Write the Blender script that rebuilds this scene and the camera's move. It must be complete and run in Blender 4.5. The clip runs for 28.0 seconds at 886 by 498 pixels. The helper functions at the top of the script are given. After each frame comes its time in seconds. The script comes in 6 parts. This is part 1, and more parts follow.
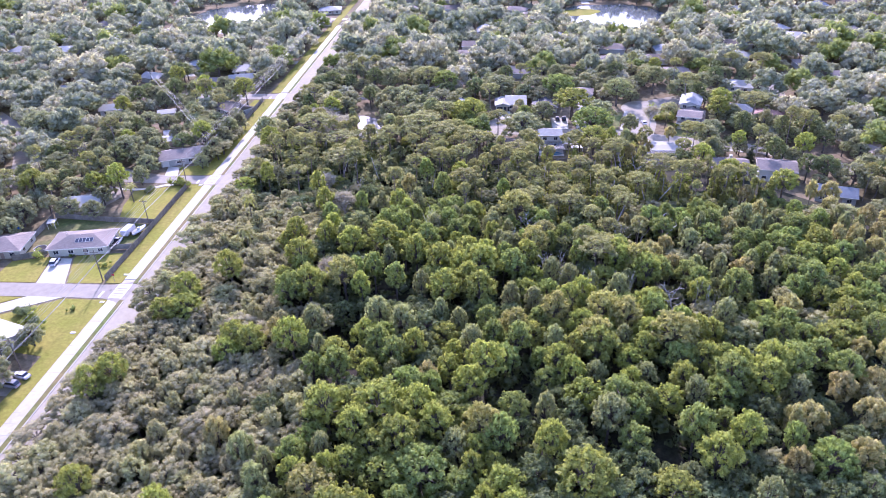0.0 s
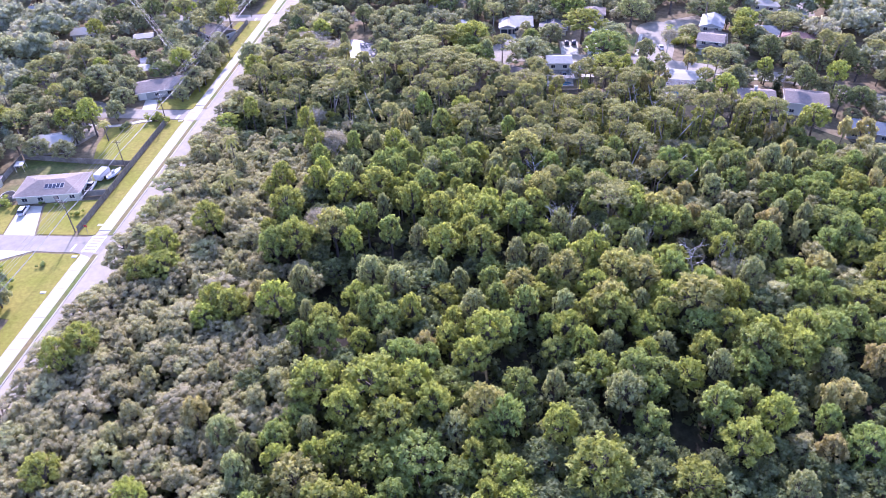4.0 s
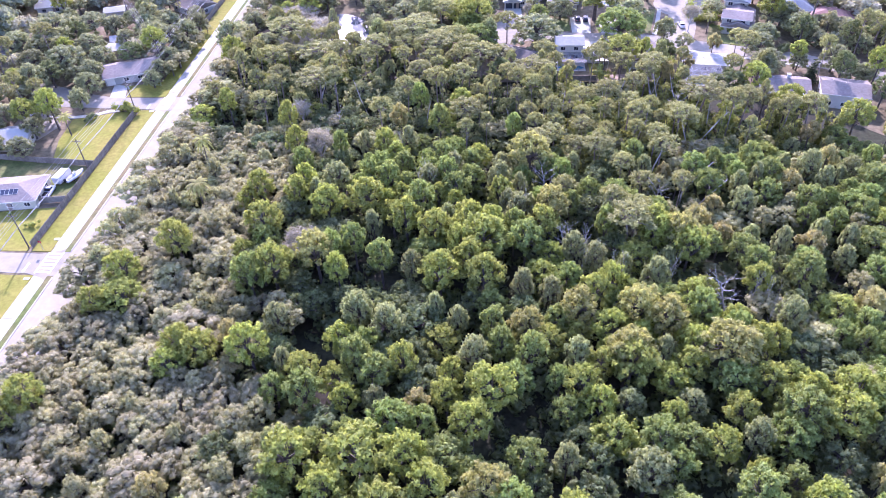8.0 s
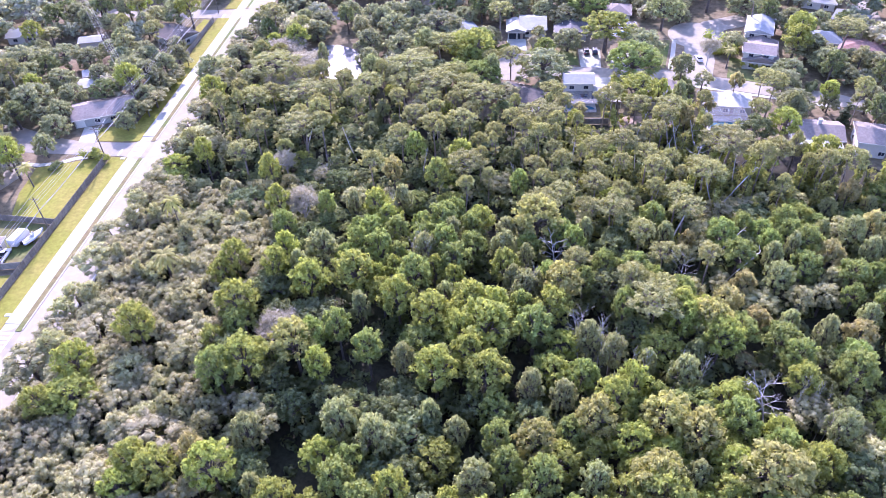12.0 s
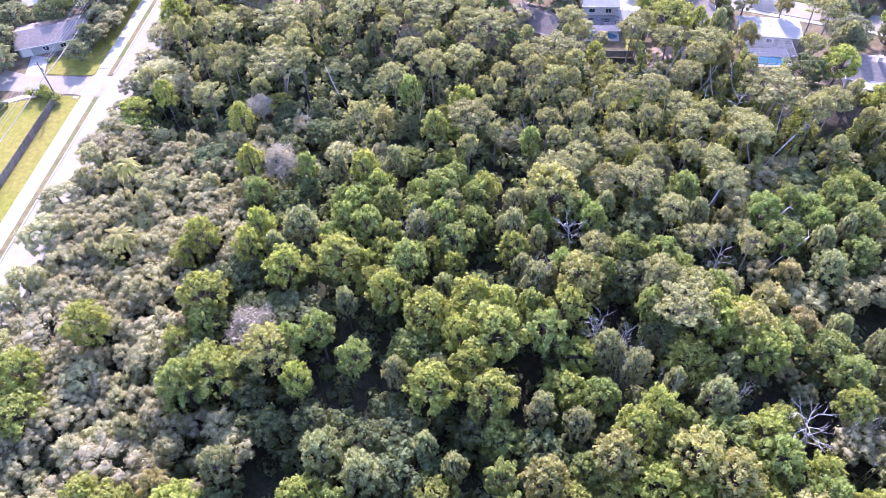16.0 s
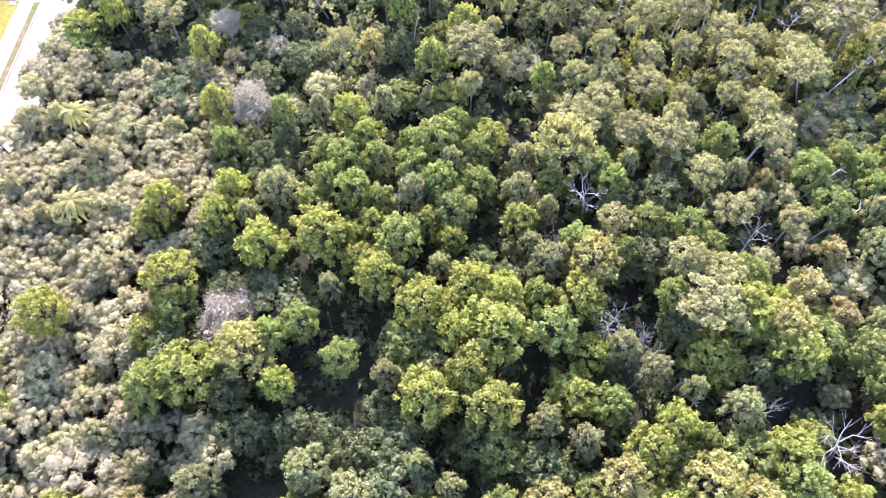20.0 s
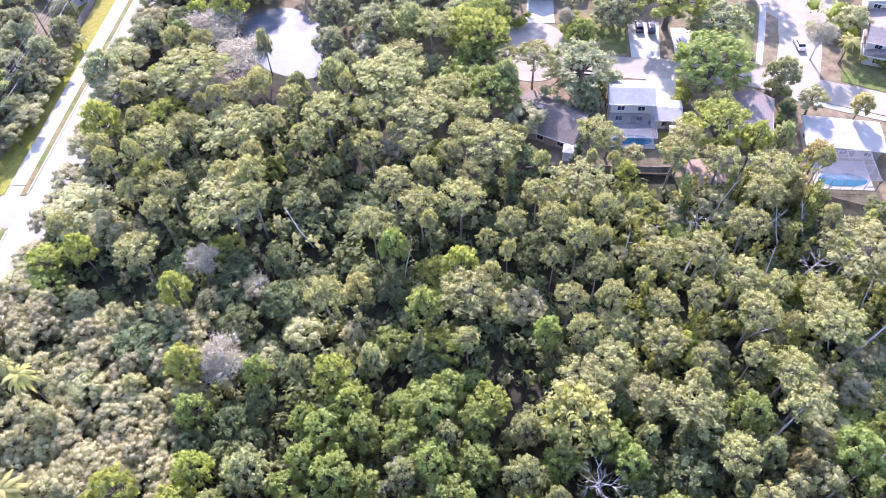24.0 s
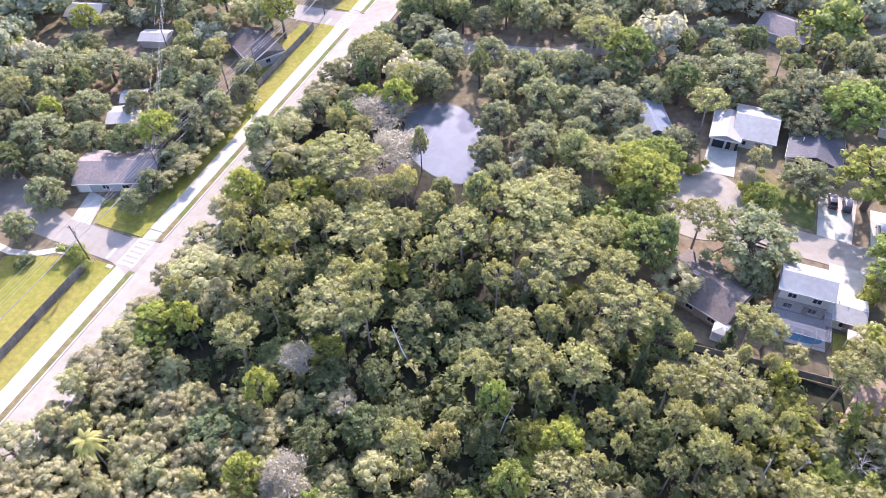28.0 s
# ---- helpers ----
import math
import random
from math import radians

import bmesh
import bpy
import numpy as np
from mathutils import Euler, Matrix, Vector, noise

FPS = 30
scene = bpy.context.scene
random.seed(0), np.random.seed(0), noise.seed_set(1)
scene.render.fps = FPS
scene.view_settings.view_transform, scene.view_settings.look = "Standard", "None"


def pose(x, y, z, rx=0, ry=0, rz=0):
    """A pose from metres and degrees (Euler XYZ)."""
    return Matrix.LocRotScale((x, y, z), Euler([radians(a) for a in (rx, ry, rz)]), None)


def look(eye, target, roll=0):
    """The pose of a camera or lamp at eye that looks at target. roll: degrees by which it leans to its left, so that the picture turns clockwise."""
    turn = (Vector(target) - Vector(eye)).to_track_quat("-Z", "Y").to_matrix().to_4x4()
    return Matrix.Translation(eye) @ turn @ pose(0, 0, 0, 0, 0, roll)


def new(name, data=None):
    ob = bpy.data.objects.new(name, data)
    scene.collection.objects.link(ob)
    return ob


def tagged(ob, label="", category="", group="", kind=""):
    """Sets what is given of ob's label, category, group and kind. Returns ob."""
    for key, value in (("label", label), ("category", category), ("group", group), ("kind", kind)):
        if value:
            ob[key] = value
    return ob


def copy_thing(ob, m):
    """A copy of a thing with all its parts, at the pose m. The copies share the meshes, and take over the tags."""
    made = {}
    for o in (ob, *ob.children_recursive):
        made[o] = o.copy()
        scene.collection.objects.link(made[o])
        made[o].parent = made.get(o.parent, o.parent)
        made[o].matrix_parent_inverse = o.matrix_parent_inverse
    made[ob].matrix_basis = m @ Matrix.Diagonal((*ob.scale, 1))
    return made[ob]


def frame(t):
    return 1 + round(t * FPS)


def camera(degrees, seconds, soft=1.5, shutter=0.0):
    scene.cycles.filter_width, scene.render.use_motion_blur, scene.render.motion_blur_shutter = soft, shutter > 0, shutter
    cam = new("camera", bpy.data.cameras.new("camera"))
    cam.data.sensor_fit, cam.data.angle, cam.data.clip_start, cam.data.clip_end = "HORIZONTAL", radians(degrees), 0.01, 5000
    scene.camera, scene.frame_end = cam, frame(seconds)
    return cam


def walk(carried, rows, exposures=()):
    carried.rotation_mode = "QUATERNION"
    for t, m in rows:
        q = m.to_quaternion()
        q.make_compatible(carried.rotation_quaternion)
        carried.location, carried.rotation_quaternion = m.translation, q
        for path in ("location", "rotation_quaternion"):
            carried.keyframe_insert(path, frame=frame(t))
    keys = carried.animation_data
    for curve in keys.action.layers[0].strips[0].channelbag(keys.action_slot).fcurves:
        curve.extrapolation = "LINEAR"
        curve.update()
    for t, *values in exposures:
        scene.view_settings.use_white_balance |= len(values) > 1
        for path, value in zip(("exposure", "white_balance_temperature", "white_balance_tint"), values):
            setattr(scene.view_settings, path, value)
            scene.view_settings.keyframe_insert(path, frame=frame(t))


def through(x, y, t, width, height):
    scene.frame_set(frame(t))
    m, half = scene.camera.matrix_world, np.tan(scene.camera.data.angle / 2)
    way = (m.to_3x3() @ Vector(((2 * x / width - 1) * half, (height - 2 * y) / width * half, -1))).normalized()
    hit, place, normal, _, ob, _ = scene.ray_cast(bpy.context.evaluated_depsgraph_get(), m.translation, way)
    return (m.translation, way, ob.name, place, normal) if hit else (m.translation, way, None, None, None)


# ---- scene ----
cam = camera(64.34, 28.0, 0.5)
# seconds, eye x y z, yaw, pitch, lean
ROWS = [
    (0, 6.95, -4.85, 108.02, 3.89, -30.48, 1.59),
    (0.5, 6.87, -3.42, 107.90, 3.89, -30.52, 1.64),
    (1, 6.78, -1.78, 107.78, 3.88, -30.54, 1.69),
    (1.5, 6.69, 0.18, 107.67, 3.87, -30.52, 1.72),
    (2, 6.59, 2.41, 107.56, 3.88, -30.54, 1.73),
    (2.5, 6.50, 4.84, 107.46, 3.89, -30.61, 1.75),
    (3, 6.41, 7.41, 107.38, 3.88, -35.73, 1.77),
    (3.5, 6.33, 10.21, 107.30, 3.87, -36.45, 1.80),
    (5.5, 6.19, 22.49, 106.93, 3.96, -41.00, 1.93),
    (6, 6.07, 25.76, 106.87, 3.98, -41.02, 1.91),
    (6.5, 5.94, 29.04, 106.82, 3.99, -41.03, 1.89),
    (7, 5.80, 32.30, 106.79, 3.98, -41.00, 1.88),
    (7.5, 5.66, 35.46, 106.77, 3.99, -40.96, 1.87),
    (8, 5.53, 38.35, 106.77, 4.01, -40.95, 1.82),
    (8.5, 5.41, 41.09, 106.79, 4.00, -40.93, 1.84),
    (9, 5.31, 43.93, 106.82, 4.01, -40.87, 1.84),
    (9.5, 5.22, 46.95, 106.87, 4.02, -40.84, 1.84),
    (10, 5.13, 50.02, 106.91, 4.06, -40.84, 1.81),
    (10.5, 5.04, 53.19, 106.95, 4.08, -40.83, 1.82),
    (11, 4.94, 56.41, 106.98, 4.09, -40.83, 1.82),
    (11.5, 4.83, 59.65, 107.00, 4.08, -40.82, 1.84),
    (12, 4.72, 62.92, 107.00, 4.10, -40.80, 1.87),
    (12.5, 4.59, 66.33, 107.01, 4.13, -40.79, 1.87),
    (13, 4.44, 69.90, 107.01, 4.17, -40.80, 1.85),
    (13.5, 4.26, 73.58, 107.00, 4.18, -40.84, 1.86),
    (15.5, 3.21, 87.12, 106.76, 4.18, -42.79, 1.73),
    (16, 3.02, 90.68, 106.74, 4.27, -50.42, 1.73),
    (16.5, 2.86, 94.20, 106.71, 4.31, -50.68, 1.70),
    (17, 2.72, 97.67, 106.68, 4.32, -50.65, 1.73),
    (17.5, 2.61, 101.01, 106.65, 4.33, -50.59, 1.75),
    (18, 2.49, 104.18, 106.63, 4.37, -51.91, 1.77),
    (18.5, 2.37, 107.49, 106.63, 4.42, -61.65, 1.89),
    (19, 2.24, 110.94, 106.66, 4.47, -63.44, 1.90),
    (19.5, 2.10, 114.49, 106.71, 4.50, -63.56, 1.89),
    (20, 1.96, 118.08, 106.77, 4.49, -63.73, 1.89),
    (20.5, 1.82, 121.62, 106.84, 4.51, -63.85, 1.87),
    (22.5, 1.17, 134.83, 107.04, 4.49, -63.96, 1.86),
    (23, 0.99, 138.17, 106.96, 4.45, -63.87, 1.91),
    (23.5, 0.80, 141.36, 106.86, 4.30, -57.46, 1.88),
    (24, 0.61, 144.30, 106.75, 4.20, -53.85, 1.86),
    (24.5, 0.41, 147.29, 106.62, 4.11, -52.94, 1.84),
    (25, 0.23, 150.29, 106.48, 3.97, -48.51, 1.87),
    (25.5, 0.06, 153.36, 106.34, 3.90, -48.40, 1.87),
    (26, -0.09, 156.38, 106.22, 3.88, -48.33, 1.85),
    (26.5, -0.22, 158.79, 106.11, 4.23, -48.21, 1.84),
    (27, -0.35, 160.12, 106.03, 4.71, -48.20, 1.79),
    (27.5, -0.45, 160.74, 105.96, 4.74, -48.31, 1.71),
    (27.6, -0.47, 160.88, 105.94, 5.10, -48.21, 1.71),
    (27.7, -0.49, 161.01, 105.93, 8.40, -48.12, 1.71),
    (27.8, -0.51, 161.15, 105.91, 13.00, -48.02, 1.72),
    (28, -0.55, 161.42, 105.88, 21.50, -47.83, 1.72),
]
walk(cam, [(t, pose(x, y, z, 90 + pitch, lean, yaw)) for t, x, y, z, yaw, pitch, lean in ROWS],
     exposures=((0, 1.79, 5400, 50), (2.6, 1.81, 5380, 50), (6, 2.04, 5320, 53), (13, 2.19, 5400, 52), (16, 2.26, 5430, 51), (18, 2.41, 5480, 47),
                (20, 2.54, 5820, 43), (23, 2.51, 5900, 42), (24, 2.36, 5660, 43), (25, 2.16, 5750, 42), (28, 2.07, 5920, 39)))

# ---- light ----
SUN_FROM = Vector((-0.17, 1.0, 0.0)).normalized()
SUN_UP = radians(31)
world = bpy.data.worlds.new("sky")
scene.world = world
world.use_nodes = True
wn = world.node_tree
sky = wn.nodes.new("ShaderNodeTexSky")
sky.sky_type = "NISHITA"
sky.sun_disc = False
sky.sun_elevation = SUN_UP
sky.sun_rotation = math.atan2(SUN_FROM.x, SUN_FROM.y)
wn.links.new(sky.outputs[0], wn.nodes["Background"].inputs[0])
wn.nodes["Background"].inputs[1].default_value = 0.15
sun_data = bpy.data.lights.new("sun", "SUN")
sun_data.energy, sun_data.angle, sun_data.color = 2.7, radians(0.6), (1.0, 0.93, 0.83)
sun = new("sun", sun_data)
sun.matrix_basis = look(SUN_FROM * 100 * math.cos(SUN_UP) + Vector((0, 0, 100 * math.sin(SUN_UP))), (0, 0, 0))


# ---- materials ----
def material(name, rgb, rough=0.8, var=0.25, scale=0.6, fine=6.0, bump=0.3, metal=0.0, spec=0.2, second=None, patch=0.05, per_object=0.0):
    """Coloured surface with broad patches towards a second colour, fine grain and relief."""
    m = bpy.data.materials.new(name)
    m.use_nodes = True
    nt = m.node_tree
    n, link = nt.nodes, nt.links.new
    b = n["Principled BSDF"]
    geo = n.new("ShaderNodeNewGeometry")
    broad = n.new("ShaderNodeTexNoise")
    broad.inputs["Scale"].default_value = patch
    broad.inputs["Detail"].default_value = 5
    grain = n.new("ShaderNodeTexNoise")
    grain.inputs["Scale"].default_value = scale
    grain.inputs["Detail"].default_value = 6
    grain.inputs["Roughness"].default_value = 0.65
    link(geo.outputs["Position"], broad.inputs["Vector"])
    link(geo.outputs["Position"], grain.inputs["Vector"])
    ramp = n.new("ShaderNodeMapRange")
    ramp.inputs["From Min"].default_value, ramp.inputs["From Max"].default_value = 0.38, 0.62
    link(broad.outputs["Fac"], ramp.inputs["Value"])
    mix = n.new("ShaderNodeMix")
    mix.data_type = "RGBA"
    second = second or tuple(c * 0.8 for c in rgb)
    mix.inputs["A"].default_value, mix.inputs["B"].default_value = (*rgb, 1), (*second, 1)
    link(ramp.outputs["Result"], mix.inputs["Factor"])
    val = n.new("ShaderNodeMapRange")
    val.inputs["From Min"].default_value, val.inputs["From Max"].default_value = 0.3, 0.7
    val.inputs["To Min"].default_value, val.inputs["To Max"].default_value = 1 - var, 1 + var
    link(grain.outputs["Fac"], val.inputs["Value"])
    hsv = n.new("ShaderNodeHueSaturation")
    link(mix.outputs["Result"], hsv.inputs["Color"])
    if per_object:
        info = n.new("ShaderNodeObjectInfo")
        rng = n.new("ShaderNodeMapRange")
        rng.inputs["To Min"].default_value, rng.inputs["To Max"].default_value = 1 - per_object, 1 + per_object
        link(info.outputs["Random"], rng.inputs["Value"])
        mul = n.new("ShaderNodeMath")
        mul.operation = "MULTIPLY"
        link(rng.outputs["Result"], mul.inputs[0])
        link(val.outputs["Result"], mul.inputs[1])
        link(mul.outputs[0], hsv.inputs["Value"])
    else:
        link(val.outputs["Result"], hsv.inputs["Value"])
    link(hsv.outputs["Color"], b.inputs["Base Color"])
    b.inputs["Roughness"].default_value = rough
    b.inputs["Metallic"].default_value = metal
    b.inputs["Specular IOR Level"].default_value = spec
    if bump:
        relief = n.new("ShaderNodeTexNoise")
        relief.inputs["Scale"].default_value = fine
        relief.inputs["Detail"].default_value = 4
        link(geo.outputs["Position"], relief.inputs["Vector"])
        bn = n.new("ShaderNodeBump")
        bn.inputs["Strength"].default_value = bump
        bn.inputs["Distance"].default_value = 0.05
        link(relief.outputs["Fac"], bn.inputs["Height"])
        link(bn.outputs["Normal"], b.inputs["Normal"])
    return m


def leaf_material(name, rgb, second, spread=0.12, through=0.44, rough=0.7, puffs=0.24, holes=0.34):
    """Foliage: tint by tree, by leaf clump and in broad patches; light passes through."""
    m = bpy.data.materials.new(name)
    m.use_nodes = True
    nt = m.node_tree
    n, link = nt.nodes, nt.links.new
    b = n["Principled BSDF"]
    out = n["Material Output"]
    geo = n.new("ShaderNodeNewGeometry")
    info = n.new("ShaderNodeObjectInfo")
    mix = n.new("ShaderNodeMix")
    mix.data_type = "RGBA"
    mix.inputs["A"].default_value, mix.inputs["B"].default_value = (*rgb, 1), (*second, 1)
    noise_tex = n.new("ShaderNodeTexNoise")
    noise_tex.inputs["Scale"].default_value = 0.25
    link(geo.outputs["Position"], noise_tex.inputs["Vector"])
    add = n.new("ShaderNodeMath")
    add.operation = "ADD"
    link(info.outputs["Random"], add.inputs[0])
    link(noise_tex.outputs["Fac"], add.inputs[1])
    rng = n.new("ShaderNodeMapRange")
    rng.inputs["From Min"].default_value, rng.inputs["From Max"].default_value = 0.45, 1.5
    link(add.outputs[0], rng.inputs["Value"])
    link(rng.outputs["Result"], mix.inputs["Factor"])
    val = n.new("ShaderNodeMapRange")
    val.inputs["To Min"].default_value, val.inputs["To Max"].default_value = 1 - spread, 1 + spread
    link(geo.outputs["Random Per Island"], val.inputs["Value"])
    hsv = n.new("ShaderNodeHueSaturation")
    grain = n.new("ShaderNodeTexNoise")
    grain.inputs["Scale"].default_value = 5.5
    grain.inputs["Detail"].default_value = 2
    link(geo.outputs["Position"], grain.inputs["Vector"])
    speck = n.new("ShaderNodeMapRange")
    speck.inputs["From Min"].default_value, speck.inputs["From Max"].default_value = 0.36, 0.64
    speck.inputs["To Min"].default_value, speck.inputs["To Max"].default_value = 0.9, 1.1
    link(grain.outputs["Fac"], speck.inputs["Value"])
    both = n.new("ShaderNodeMath")
    both.operation = "MULTIPLY"
    link(val.outputs["Result"], both.inputs[0])
    link(speck.outputs["Result"], both.inputs[1])
    puff = n.new("ShaderNodeTexNoise")
    puff.inputs["Scale"].default_value = 0.85
    puff.inputs["Detail"].default_value = 1
    link(geo.outputs["Position"], puff.inputs["Vector"])
    tone = n.new("ShaderNodeMapRange")
    tone.inputs["From Min"].default_value, tone.inputs["From Max"].default_value = 0.32, 0.68
    tone.inputs["To Min"].default_value, tone.inputs["To Max"].default_value = 1 - puffs, 1 + puffs
    link(puff.outputs["Fac"], tone.inputs["Value"])
    tree_tone = n.new("ShaderNodeMapRange")
    tree_tone.inputs["To Min"].default_value, tree_tone.inputs["To Max"].default_value = 1.18, 0.82
    link(info.outputs["Random"], tree_tone.inputs["Value"])
    third = n.new("ShaderNodeMath")
    third.operation = "MULTIPLY"
    link(tone.outputs["Result"], third.inputs[0])
    link(tree_tone.outputs["Result"], third.inputs[1])
    whole = n.new("ShaderNodeMath")
    whole.operation = "MULTIPLY"
    link(both.outputs[0], whole.inputs[0])
    link(third.outputs[0], whole.inputs[1])
    relief = n.new("ShaderNodeBump")
    relief.inputs["Strength"].default_value = 0.2
    relief.inputs["Distance"].default_value = 0.12
    link(grain.outputs["Fac"], relief.inputs["Height"])
    link(relief.outputs["Normal"], b.inputs["Normal"])
    link(mix.outputs["Result"], hsv.inputs["Color"])
    link(whole.outputs[0], hsv.inputs["Value"])
    link(hsv.outputs["Color"], b.inputs["Base Color"])
    b.inputs["Roughness"].default_value = rough
    b.inputs["Specular IOR Level"].default_value = 0.06
    trans = n.new("ShaderNodeBsdfTranslucent")
    warm = n.new("ShaderNodeMix")
    warm.data_type, warm.blend_type = "RGBA", "MULTIPLY"
    warm.inputs["Factor"].default_value = 1.0
    warm.inputs["B"].default_value = (1.45, 1.42, 0.85, 1)
    link(hsv.outputs["Color"], warm.inputs["A"])
    link(warm.outputs["Result"], trans.inputs["Color"])
    ms = n.new("ShaderNodeMixShader")
    ms.inputs[0].default_value = through
    link(b.outputs[0], ms.inputs[1])
    link(trans.outputs[0], ms.inputs[2])
    edge = n.new("ShaderNodeTexNoise")
    edge.inputs["Scale"].default_value = 7.5
    edge.inputs["Detail"].default_value = 1
    link(geo.outputs["Position"], edge.inputs["Vector"])
    cut = n.new("ShaderNodeMath")
    cut.operation = "GREATER_THAN"
    cut.inputs[1].default_value = holes
    link(edge.outputs["Fac"], cut.inputs[0])
    clear = n.new("ShaderNodeBsdfTransparent")
    leafy = n.new("ShaderNodeMixShader")
    link(cut.outputs[0], leafy.inputs[0])
    link(clear.outputs[0], leafy.inputs[1])
    link(ms.outputs[0], leafy.inputs[2])
    link(leafy.outputs[0], out.inputs["Surface"])
    return m


M = {}
M["ground"] = material("dry_ground", (0.150, 0.130, 0.072), 0.95, 0.4, 0.5, 4, 0.4, spec=0.05, second=(0.190, 0.152, 0.095), patch=0.03)
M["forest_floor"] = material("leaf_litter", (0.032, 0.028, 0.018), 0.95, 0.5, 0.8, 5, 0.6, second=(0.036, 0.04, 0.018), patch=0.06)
M["asphalt"] = material("worn_asphalt", (0.335, 0.308, 0.224), 0.9, 0.12, 0.5, 12, 0.15, spec=0.1, second=(0.302, 0.277, 0.202), patch=0.08)
M["street"] = material("street_asphalt", (0.318, 0.292, 0.218), 0.9, 0.14, 0.5, 12, 0.15, spec=0.1, second=(0.275, 0.252, 0.190), patch=0.1)
M["asphalt_grey"] = material("grey_asphalt", (0.265, 0.243, 0.188), 0.9, 0.12, 0.5, 12, 0.15, spec=0.1, second=(0.300, 0.275, 0.213), patch=0.09)
M["concrete"] = material("pale_concrete", (0.425, 0.418, 0.325), 0.8, 0.12, 0.7, 9, 0.15, second=(0.37, 0.363, 0.284), patch=0.12, per_object=0.06)
M["kerb"] = material("kerb_concrete", (0.44, 0.425, 0.34), 0.75, 0.15, 0.7, 9, 0.15)
M["paint"] = material("road_paint", (0.720, 0.770, 0.700), 0.6, 0.18, 1.5, 9, 0.1)
M["lawn"] = material("mown_lawn", (0.200, 0.205, 0.036), 0.95, 0.22, 0.9, 14, 0.5, spec=0.05, second=(0.245, 0.220, 0.052), patch=0.10)
M["rough_grass"] = material("rough_grass", (0.10, 0.13, 0.03), 0.95, 0.35, 0.7, 8, 0.6, second=(0.17, 0.14, 0.06), patch=0.09)
M["sand"] = material("pale_sand", (0.36, 0.27, 0.19), 0.95, 0.2, 0.7, 8, 0.3)
# base colour raised to stand in for bright sky mirrored in the ponds
M["water"] = material("sky_paled_pond_water", (0.125, 0.145, 0.145), 0.08, 0.1, 0.3, 1.2, 0.04, spec=0.6)
M["pool"] = material("pool_water", (0.06, 0.19, 0.25), 0.06, 0.1, 0.5, 3, 0.05)
M["fence"] = material("weathered_boards", (0.240, 0.219, 0.175), 0.85, 0.3, 1.2, 10, 0.3, per_object=0.2)
M["pole"] = material("pole_wood", (0.16, 0.13, 0.10), 0.85, 0.25, 2, 12, 0.3)
M["wire"] = material("wire_metal", (0.33, 0.34, 0.32), 0.45, 0.05, 1, 4, 0, metal=0.3)
M["bark"] = material("grey_bark", (0.13, 0.11, 0.09), 0.9, 0.3, 2.0, 10, 0.5)
M["pine_bark"] = material("pine_bark", (0.27, 0.225, 0.18), 0.9, 0.3, 2.0, 10, 0.5)
M["dead"] = material("bleached_wood", (0.52, 0.50, 0.45), 0.85, 0.15, 2.0, 10, 0.3)
M["glass"] = material("dark_glass", (0.025, 0.03, 0.04), 0.08, 0.05, 1, 1, 0, spec=0.7)
M["trim"] = material("white_trim", (0.72, 0.70, 0.60), 0.6, 0.06, 1.0, 8, 0.05)
M["wall_cream"] = material("cream_stucco", (0.520, 0.503, 0.380), 0.85, 0.08, 1.2, 14, 0.2)
M["wall_white"] = material("white_stucco", (0.58, 0.56, 0.465), 0.85, 0.07, 1.2, 14, 0.2)
M["wall_grey"] = material("grey_stucco", (0.38, 0.385, 0.335), 0.85, 0.08, 1.2, 14, 0.2)
M["wall_brown"] = material("tan_stucco", (0.33, 0.26, 0.20), 0.85, 0.08, 1.2, 14, 0.2)
M["roof_mauve"] = material("mauve_shingles", (0.205, 0.180, 0.148), 0.85, 0.2, 1.6, 6, 0.5, spec=0.12, second=(0.25, 0.212, 0.172), patch=0.15)
M["roof_brown"] = material("brown_shingles", (0.115, 0.100, 0.078), 0.85, 0.25, 1.6, 6, 0.5, spec=0.25, second=(0.155, 0.130, 0.10), patch=0.15)
M["roof_grey"] = material("grey_shingles", (0.250, 0.268, 0.260), 0.75, 0.18, 1.6, 6, 0.5, second=(0.300, 0.316, 0.290), patch=0.15)
M["roof_dark"] = material("dark_shingles", (0.085, 0.086, 0.085), 0.75, 0.2, 1.6, 6, 0.5, second=(0.120, 0.118, 0.105), patch=0.15)
M["roof_pale"] = material("pale_metal_roof", (0.320, 0.328, 0.275), 0.7, 0.12, 1.0, 4, 0.1, spec=0.2, second=(0.30, 0.298, 0.252), patch=0.2)
M["roof_white"] = material("white_roof", (0.39, 0.386, 0.322), 0.6, 0.06, 0.8, 6, 0.1)
M["roof_red"] = material("red_brown_tiles", (0.24, 0.13, 0.10), 0.8, 0.2, 1.6, 6, 0.5, second=(0.29, 0.18, 0.14), patch=0.15)
M["roof_blue"] = material("blue_grey_shingles", (0.130, 0.161, 0.180), 0.7, 0.15, 1.6, 6, 0.4, second=(0.165, 0.193, 0.200), patch=0.15)
M["rubber"] = material("black_rubber", (0.02, 0.02, 0.02), 0.8, 0.1, 3, 10, 0.1)
M["chrome"] = material("wheel_metal", (0.5, 0.5, 0.52), 0.3, 0.05, 2, 4, 0, metal=0.9)
for nm, c in (("white", (0.72, 0.72, 0.72)), ("dark", (0.03, 0.035, 0.045)), ("silver", (0.38, 0.39, 0.41)), ("red", (0.45, 0.03, 0.03)), ("navy", (0.03, 0.05, 0.10))):
    M["car_" + nm] = material("car_paint_" + nm, c, 0.25, 0.03, 1, 2, 0, spec=0.6)
